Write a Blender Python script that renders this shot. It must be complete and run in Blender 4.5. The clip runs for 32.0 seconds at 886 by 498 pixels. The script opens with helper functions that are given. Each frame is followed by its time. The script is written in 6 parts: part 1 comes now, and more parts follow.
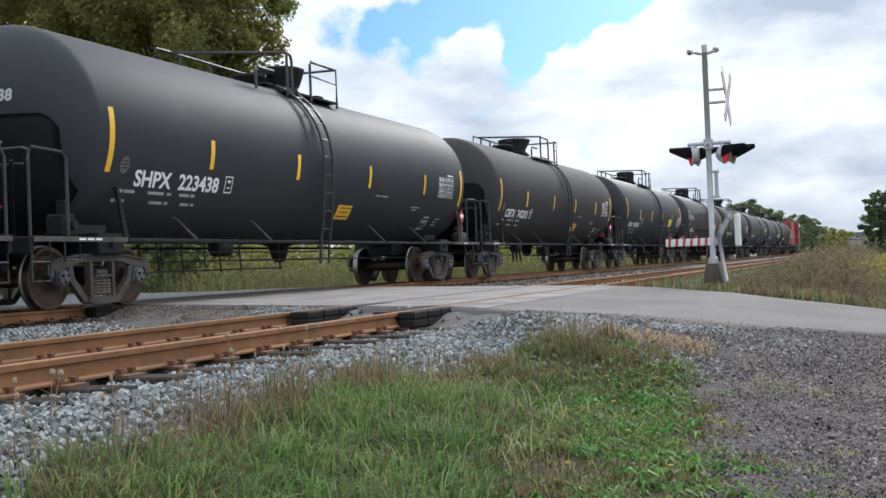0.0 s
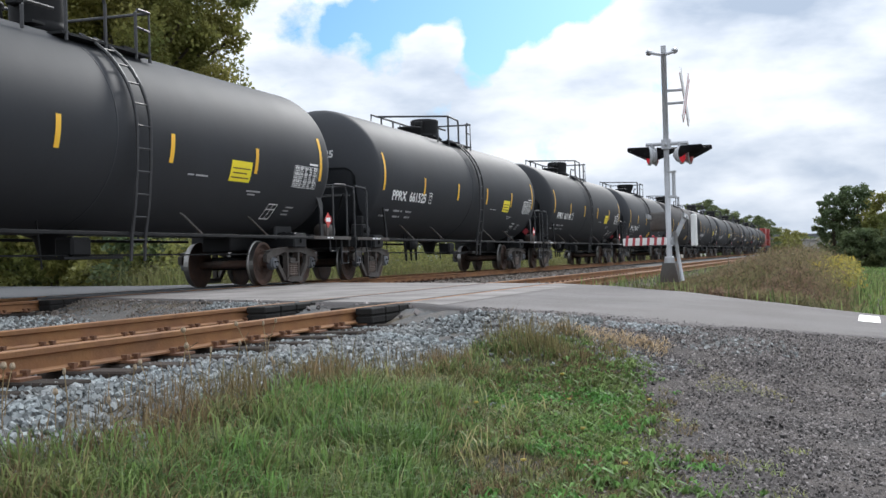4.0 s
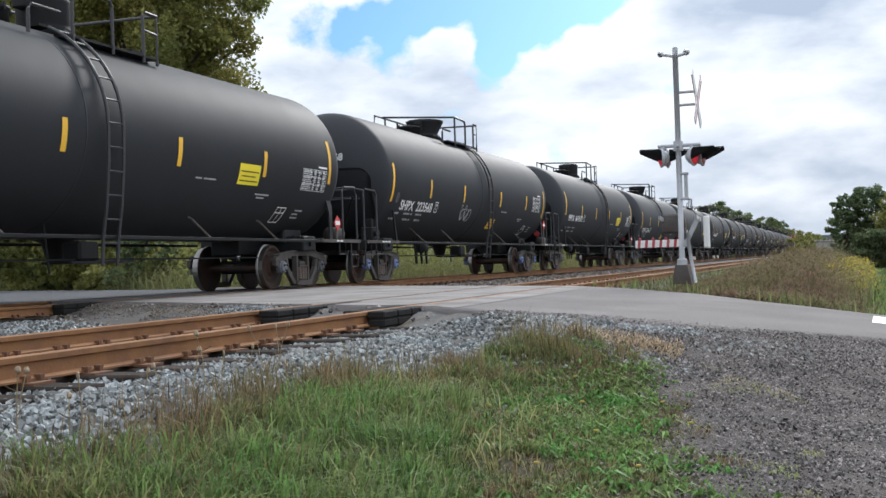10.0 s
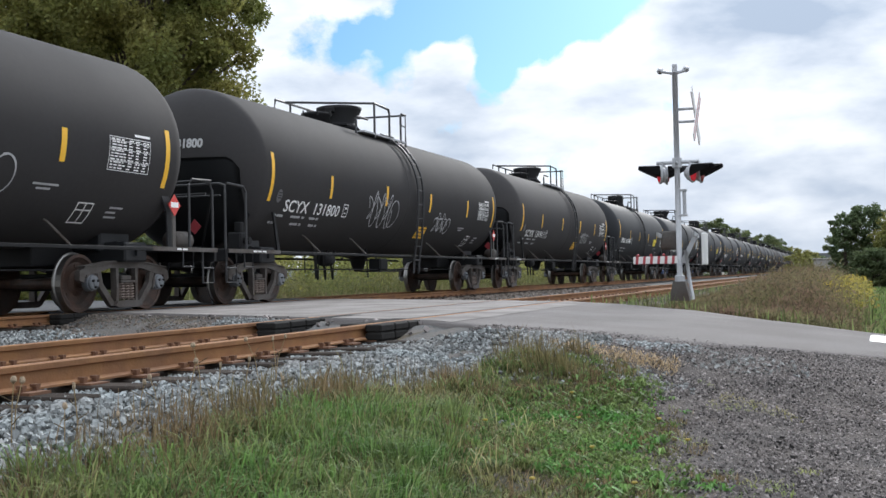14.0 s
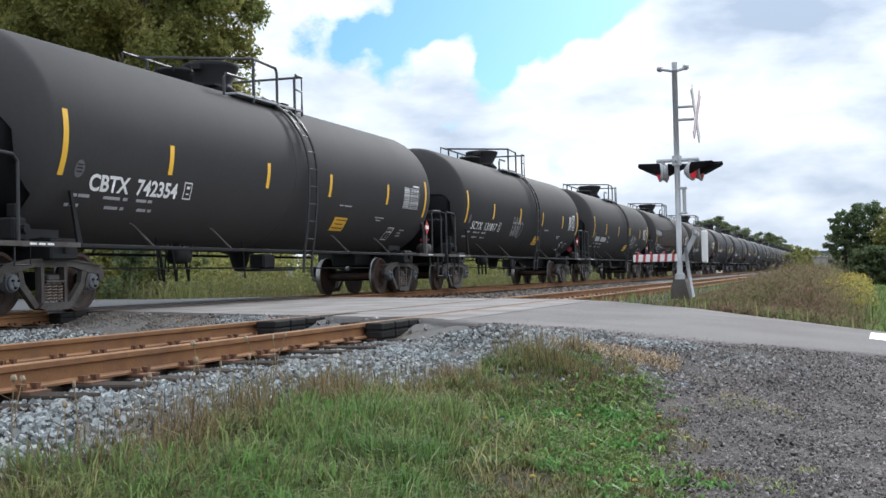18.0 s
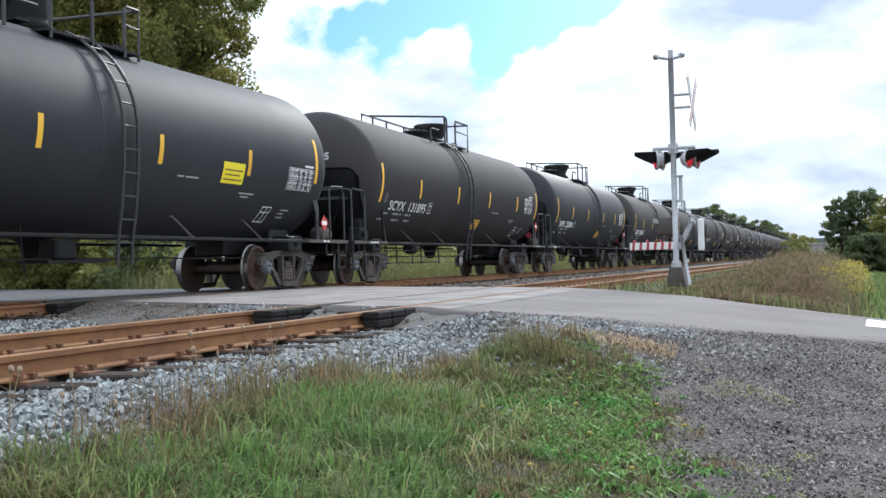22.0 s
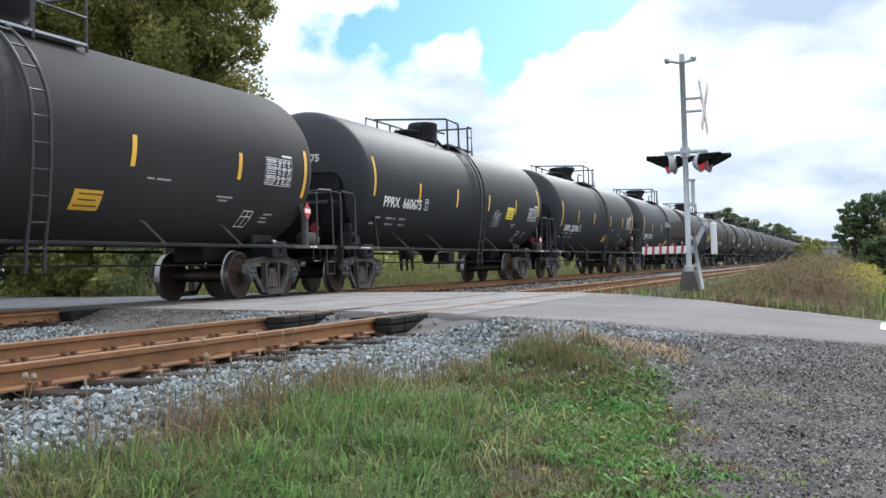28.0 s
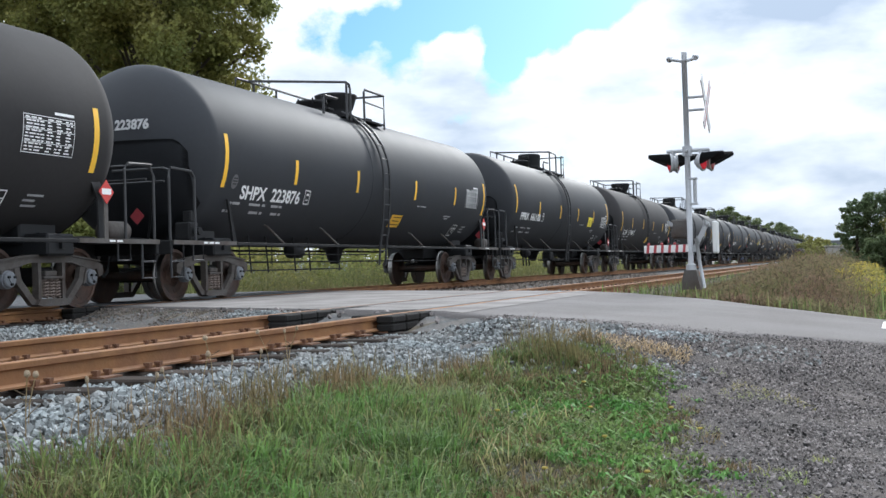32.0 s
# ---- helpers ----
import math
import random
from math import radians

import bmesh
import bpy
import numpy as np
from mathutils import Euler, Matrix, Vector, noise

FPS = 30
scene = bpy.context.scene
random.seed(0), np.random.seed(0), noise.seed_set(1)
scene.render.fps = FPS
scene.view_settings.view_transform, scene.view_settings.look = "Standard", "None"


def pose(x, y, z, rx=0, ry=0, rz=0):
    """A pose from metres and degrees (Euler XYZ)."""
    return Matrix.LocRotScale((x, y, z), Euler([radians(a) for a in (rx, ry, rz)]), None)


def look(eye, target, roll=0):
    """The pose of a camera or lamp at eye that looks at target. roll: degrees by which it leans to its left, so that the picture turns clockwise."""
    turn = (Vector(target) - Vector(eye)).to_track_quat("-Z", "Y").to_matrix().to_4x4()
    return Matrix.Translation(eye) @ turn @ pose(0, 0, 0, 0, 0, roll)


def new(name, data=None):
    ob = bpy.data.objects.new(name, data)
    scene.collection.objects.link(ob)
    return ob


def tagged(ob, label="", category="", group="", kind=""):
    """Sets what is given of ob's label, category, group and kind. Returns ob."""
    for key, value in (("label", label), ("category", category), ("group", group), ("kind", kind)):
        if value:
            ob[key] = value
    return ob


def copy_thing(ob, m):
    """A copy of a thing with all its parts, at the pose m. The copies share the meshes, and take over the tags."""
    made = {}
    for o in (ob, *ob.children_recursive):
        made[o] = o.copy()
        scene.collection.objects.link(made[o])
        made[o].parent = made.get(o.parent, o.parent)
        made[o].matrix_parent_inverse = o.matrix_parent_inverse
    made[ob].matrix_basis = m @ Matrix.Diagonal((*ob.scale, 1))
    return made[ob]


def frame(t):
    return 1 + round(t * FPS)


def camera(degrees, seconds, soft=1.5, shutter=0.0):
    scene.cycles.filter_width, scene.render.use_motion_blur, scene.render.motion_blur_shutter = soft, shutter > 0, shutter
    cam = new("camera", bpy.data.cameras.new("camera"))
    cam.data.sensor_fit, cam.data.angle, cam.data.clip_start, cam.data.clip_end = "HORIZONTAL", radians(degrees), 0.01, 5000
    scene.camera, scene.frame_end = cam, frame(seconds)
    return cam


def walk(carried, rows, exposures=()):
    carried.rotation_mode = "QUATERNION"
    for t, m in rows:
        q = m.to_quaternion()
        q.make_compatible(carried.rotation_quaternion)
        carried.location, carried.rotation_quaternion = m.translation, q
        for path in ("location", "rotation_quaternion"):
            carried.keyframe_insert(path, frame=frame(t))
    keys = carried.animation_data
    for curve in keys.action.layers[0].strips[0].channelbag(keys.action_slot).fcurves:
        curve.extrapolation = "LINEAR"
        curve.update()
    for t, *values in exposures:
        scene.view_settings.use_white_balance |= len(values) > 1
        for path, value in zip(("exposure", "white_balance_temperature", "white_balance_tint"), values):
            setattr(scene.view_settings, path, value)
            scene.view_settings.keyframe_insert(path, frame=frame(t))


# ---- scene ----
EXPO = 0.26
cam = camera(42.82, 32.0)
EYE = (0.0, 0.0, 0.439)
TURNS = [(0, 20.92, 0.78, 2.24), (0.5, 20.87, 0.69, 2.29), (1, 20.93, 0.72, 2.19), (1.5, 20.78, 1.05, 2.05), (2, 20.99, 1.29, 2.04),
        (2.5, 21.08, 1.36, 2.12), (3, 20.36, 1.19, 2.01), (3.5, 19.21, 0.83, 1.79), (5.5, 18.51, 0.25, 1.46), (6, 18.49, 0.27, 1.49),
        (6.5, 18.59, 0.41, 1.59), (7, 18.61, 0.43, 1.78), (7.5, 18.71, 0.39, 1.77), (8, 18.80, 0.40, 1.99), (8.5, 18.88, 0.40, 1.94),
        (9, 18.93, 0.26, 1.90), (9.5, 19.06, 0.38, 1.88), (10, 19.42, 0.70, 1.80), (10.5, 19.50, 0.87, 1.92), (11, 19.28, 1.07, 2.02),
        (11.5, 19.16, 1.22, 1.83), (12, 19.14, 1.52, 1.44), (12.5, 19.16, 1.52, 1.37), (13, 19.36, 1.45, 1.26), (13.5, 19.25, 1.31, 1.30),
        (14, 19.31, 1.41, 1.19), (14.5, 19.27, 1.65, 1.20), (16.5, 19.15, 1.50, 1.26), (17, 19.21, 1.54, 1.39), (17.5, 19.22, 1.53, 1.25),
        (18, 19.31, 1.32, 1.27), (18.5, 19.35, 1.14, 1.25), (19, 19.36, 1.07, 1.33), (19.5, 19.31, 1.29, 1.37), (20, 19.13, 1.31, 1.63),
        (20.5, 19.22, 1.25, 1.58), (21, 19.35, 0.89, 1.47), (21.5, 19.14, 0.75, 1.43), (22, 19.14, 0.75, 1.49), (22.5, 19.32, 0.92, 1.62),
        (23, 19.44, 1.39, 1.83), (23.5, 19.65, 1.31, 1.98), (24, 19.66, 0.92, 1.98), (24.5, 19.67, 0.77, 1.84), (25, 19.51, 0.61, 1.61),
        (25.5, 19.58, 0.49, 1.56), (27.5, 19.63, 0.78, 1.70), (28, 19.76, 1.04, 1.80), (28.5, 19.78, 1.09, 1.72), (29, 20.00, 0.97, 1.66),
        (29.5, 19.89, 0.84, 1.63), (30, 19.70, 0.51, 1.72), (30.5, 19.84, 0.41, 1.93), (31, 19.94, 0.58, 1.74), (31.5, 19.92, 0.83, 1.66),
        (32, 19.85, 0.96, 1.72)]
walk(cam, [(t, pose(*EYE, 90 + p, r, y)) for t, y, p, r in TURNS],
     exposures=[(t, EXPO + e, k, m) for t, e, k, m in ((0.0, 0.0, 6150, 10), (15.0, 0.0, 6150, 10), (18.0, 0.08, 6050, 9), (21.0, 0.28, 5950, 8.5), (25.0, 0.22, 5950, 8.5), (28.0, 0.22, 6000, 8.5), (32.0, 0.16, 6000, 8.5))])

# ---- world and sun ----
SUN_DIR = Vector((0.01, 0.87, 0.475)).normalized()
world = bpy.data.worlds.new("sky")
scene.world = world
world.use_nodes = True
wn, wl = world.node_tree.nodes, world.node_tree.links
wn.clear()


def wmath(op, a, b=None):
    n = wn.new("ShaderNodeMath")
    n.operation = op
    for i, v in enumerate((a, b)):
        if v is None:
            continue
        if isinstance(v, (int, float)):
            n.inputs[i].default_value = v
        else:
            wl.new(v, n.inputs[i])
    return n.outputs[0]


def build_sky():
    """Blue sky with broken white cumulus and grey undersides, spread over the whole dome."""
    out, bg = wn.new("ShaderNodeOutputWorld"), wn.new("ShaderNodeBackground")
    sky = wn.new("ShaderNodeTexSky")
    sky.sky_type, sky.sun_disc = "NISHITA", False
    sky.sun_elevation = math.asin(SUN_DIR.z)
    sky.sun_rotation = math.atan2(SUN_DIR.x, SUN_DIR.y)
    coord = wn.new("ShaderNodeTexCoord")

    def cloud(scale, detail, shift, rough=0.55, flat=2.2):
        m = wn.new("ShaderNodeMapping")
        m.inputs["Location"].default_value = shift
        m.inputs["Scale"].default_value = (1.0, 1.0, flat)
        wl.new(coord.outputs["Generated"], m.inputs[0])
        n = wn.new("ShaderNodeTexNoise")
        n.inputs["Scale"].default_value, n.inputs["Detail"].default_value = scale, detail
        n.inputs["Roughness"].default_value = rough
        wl.new(m.outputs[0], n.inputs["Vector"])
        return n.outputs["Fac"]

    # cloud cover: a base, broken at three sizes, with the openings where blue shows
    cover = wmath("ADD", wmath("MULTIPLY", wmath("SUBTRACT", cloud(16.0, 8, CLOUD_SHIFT, 0.62, 1.25), 0.5), 1.7), COVER)
    cover = wmath("ADD", cover, wmath("MULTIPLY", wmath("SUBTRACT", cloud(1.6, 3, (2.0, 5.0, 1.0)), 0.5), 0.5))
    for bearing, height, width, depth in OPENINGS:
        b, h = radians(bearing), radians(height)
        centre = (math.sin(b) * math.cos(h), math.cos(b) * math.cos(h), math.sin(h))
        dot = wn.new("ShaderNodeVectorMath")
        dot.operation = "DOT_PRODUCT"
        dot.inputs[1].default_value = Vector(centre).normalized()
        wl.new(coord.outputs["Generated"], dot.inputs[0])
        gap = wn.new("ShaderNodeMapRange")
        gap.interpolation_type = "SMOOTHSTEP"
        gap.inputs["From Min"].default_value, gap.inputs["From Max"].default_value = math.cos(radians(width)), 1.0
        wl.new(dot.outputs["Value"], gap.inputs["Value"])
        cover = wmath("SUBTRACT", cover, wmath("MULTIPLY", gap.outputs["Result"], depth))
    ramp = wn.new("ShaderNodeValToRGB")
    ramp.color_ramp.elements[0].position, ramp.color_ramp.elements[1].position = 0.0, 0.34
    wl.new(cover, ramp.inputs[0])
    shade = wn.new("ShaderNodeValToRGB")
    shade.color_ramp.elements[0].position, shade.color_ramp.elements[1].position = 0.40, 0.72
    shade.color_ramp.elements[0].color = (0.98, 0.99, 1.0, 1)
    shade.color_ramp.elements[1].color = (0.43, 0.50, 0.60, 1)
    wl.new(cloud(6.5, 7, (7.3, 2.2, 0.0), 0.52, 2.6), shade.inputs[0])
    white = wn.new("ShaderNodeMix")
    white.data_type, white.blend_type = "RGBA", "MULTIPLY"
    white.inputs[0].default_value = 1.0
    white.inputs[7].default_value = (CLOUD_LIGHT, CLOUD_LIGHT, CLOUD_LIGHT, 1)
    wl.new(shade.outputs[0], white.inputs[6])
    # an overcast sky is brighter overhead than at the horizon
    part_z = wn.new("ShaderNodeSeparateXYZ")
    wl.new(coord.outputs["Generated"], part_z.inputs[0])
    lift = wmath("MULTIPLY_ADD", wmath("MAXIMUM", part_z.outputs[2], 0.0), 0.75)
    lift.node.inputs[2].default_value = 0.87
    high = wn.new("ShaderNodeVectorMath")
    high.operation = "SCALE"
    wl.new(white.outputs[2], high.inputs[0])
    wl.new(lift, high.inputs["Scale"])
    blue = wn.new("ShaderNodeMix")
    blue.data_type, blue.blend_type = "RGBA", "MULTIPLY"
    blue.inputs[0].default_value = 1.0
    blue.inputs[7].default_value = (SKY_LIGHT * 0.50, SKY_LIGHT * 0.86, SKY_LIGHT * 1.20, 1)
    wl.new(sky.outputs[0], blue.inputs[6])
    mix = wn.new("ShaderNodeMix")
    mix.data_type = "RGBA"
    wl.new(ramp.outputs[0], mix.inputs[0])
    wl.new(blue.outputs[2], mix.inputs[6])
    wl.new(high.outputs[0], mix.inputs[7])
    wl.new(mix.outputs[2], bg.inputs[0])
    bg.inputs[1].default_value = 1.0
    wl.new(bg.outputs[0], out.inputs[0])


CLOUD_SHIFT, CLOUD_LIGHT, SKY_LIGHT, COVER = (0.35, 0.2, 0.0), 1.02, 0.071, 0.57
# compass bearing, height, width in degrees, and how far the cloud thins there
OPENINGS = [(-27.1, 12.9, 2.6, 0.28), (-25.1, 12.1, 2.6, 0.35), (-22.9, 11.5, 2.4, 0.55), (-21.4, 12.6, 2.2, 0.55), (-19.7, 13.1, 2.2, 0.8),
            (-17.7, 12.9, 2.2, 0.8), (-16.1, 10.9, 1.9, 0.8), (-15.5, 12.7, 2.2, 0.85), (-21.5, 10.1, 1.8, 0.3), (-16.9, 9.7, 1.5, 0.4),
            (-14.0, 11.8, 1.9, 0.8), (-13.5, 13.4, 2.4, 0.85), (-11.7, 12.9, 1.9, 0.85), (-10.1, 14.1, 2.2, 0.85), (-13.2, 15.6, 3.2, 0.8),
            (-18.5, 15.5, 3.4, 0.5), (-18.4, 11.1, 1.6, -0.45), (-7.9, 8.8, 1.4, 0.16), (-13.0, 5.5, 1.2, 0.2), (-1.1, 1.8, 1.5, 0.18),
            (-7.2, 11.5, 2.0, -0.2), (161.6, 22.9, 42.0, 0.25), (31, 54, 20.0, 0.3)]
build_sky()
sun = new("sun", bpy.data.lights.new("sun", "SUN"))
sun.data.energy, sun.data.angle, sun.data.color = 2.0, radians(8), (1.0, 0.96, 0.90)
sun.matrix_world = look((SUN_DIR * 200)[:], (0, 0, 0))


# ---- materials ----
def material(name, colour, rough=0.7, metal=0.0, grain=(8.0, 0.25), stain=(0.6, 0.2), bump=0.0, bump_scale=60.0,
             tint=None, tint_amount=0.0, tint_scale=2.0, coat=0.0, spread=0.0, island=0.0, glow=None, vector="Object", thin=0.0, spec=0.5, vary=0.24):
    """A surface: base colour varied at two scales (grain, stain: scale and amount), a second tint in patches, fine relief."""
    m = bpy.data.materials.new(name)
    m.use_nodes = True
    nt = m.node_tree
    bsdf = nt.nodes["Principled BSDF"]
    bsdf.inputs["Roughness"].default_value, bsdf.inputs["Metallic"].default_value = rough, metal
    bsdf.inputs["Coat Weight"].default_value = coat
    bsdf.inputs["Specular IOR Level"].default_value = spec
    coord = nt.nodes.new("ShaderNodeTexCoord")

    def tex(scale, detail=4.0):
        n = nt.nodes.new("ShaderNodeTexNoise")
        n.inputs["Scale"].default_value, n.inputs["Detail"].default_value = scale, detail
        nt.links.new(coord.outputs[vector], n.inputs["Vector"])
        return n.outputs["Fac"]

    def mixed(fac, a, b, mode="MIX"):
        n = nt.nodes.new("ShaderNodeMix")
        n.data_type, n.blend_type = "RGBA", mode
        for i, v in ((0, fac), (6, a), (7, b)):
            if isinstance(v, (int, float)):
                n.inputs[i].default_value = v
            elif isinstance(v, tuple):
                n.inputs[i].default_value = (*v[:3], 1)
            else:
                nt.links.new(v, n.inputs[i])
        return n.outputs[2]

    def scaled(v, amount, offset):
        n = nt.nodes.new("ShaderNodeMath")
        n.operation = "MULTIPLY_ADD"
        nt.links.new(v, n.inputs[0])
        n.inputs[1].default_value, n.inputs[2].default_value = amount, offset
        return n.outputs[0]

    def ramped(v, lo, hi):
        n = nt.nodes.new("ShaderNodeMapRange")
        n.inputs["From Min"].default_value, n.inputs["From Max"].default_value = lo, hi
        nt.links.new(v, n.inputs["Value"])
        return n.outputs["Result"]

    c = mixed(0.0, colour, colour)
    if tint:
        c = mixed(scaled(ramped(tex(tint_scale, 6), 0.38, 0.62), tint_amount, 0.0), colour, tint)
    for scale, amount in (grain, stain):
        if amount:
            g = scaled(tex(scale), 2.0 * amount, 1.0 - amount)
            c = mixed(1.0, c, g, "MULTIPLY")
    if spread or island:
        info = nt.nodes.new("ShaderNodeObjectInfo" if spread else "ShaderNodeNewGeometry")
        v = info.outputs["Random"] if spread else info.outputs["Random Per Island"]
        k = spread or island
        c = mixed(1.0, c, scaled(v, 2 * k, 1.0 - k), "MULTIPLY")
    nt.links.new(c, bsdf.inputs["Base Color"])
    if rough < 0.9 and grain[1]:
        nt.links.new(scaled(tex(stain[0] * 2.3 + 1.0), vary, rough - vary / 2), bsdf.inputs["Roughness"])
    if bump:
        b = nt.nodes.new("ShaderNodeBump")
        b.inputs["Strength"].default_value, b.inputs["Distance"].default_value = min(1.0, bump), 0.02
        nt.links.new(tex(bump_scale, 6), b.inputs["Height"])
        nt.links.new(b.outputs[0], bsdf.inputs["Normal"])
    if thin:
        tr = nt.nodes.new("ShaderNodeBsdfTranslucent")
        ms = nt.nodes.new("ShaderNodeMixShader")
        ms.inputs[0].default_value = thin
        nt.links.new(c, tr.inputs[0])
        nt.links.new(bsdf.outputs[0], ms.inputs[1])
        nt.links.new(tr.outputs[0], ms.inputs[2])
        nt.links.new(ms.outputs[0], nt.nodes["Material Output"].inputs[0])
    if glow:
        bsdf.inputs["Emission Color"].default_value = (*glow[:3], 1)
        bsdf.inputs["Emission Strength"].default_value = glow[3]
    return m


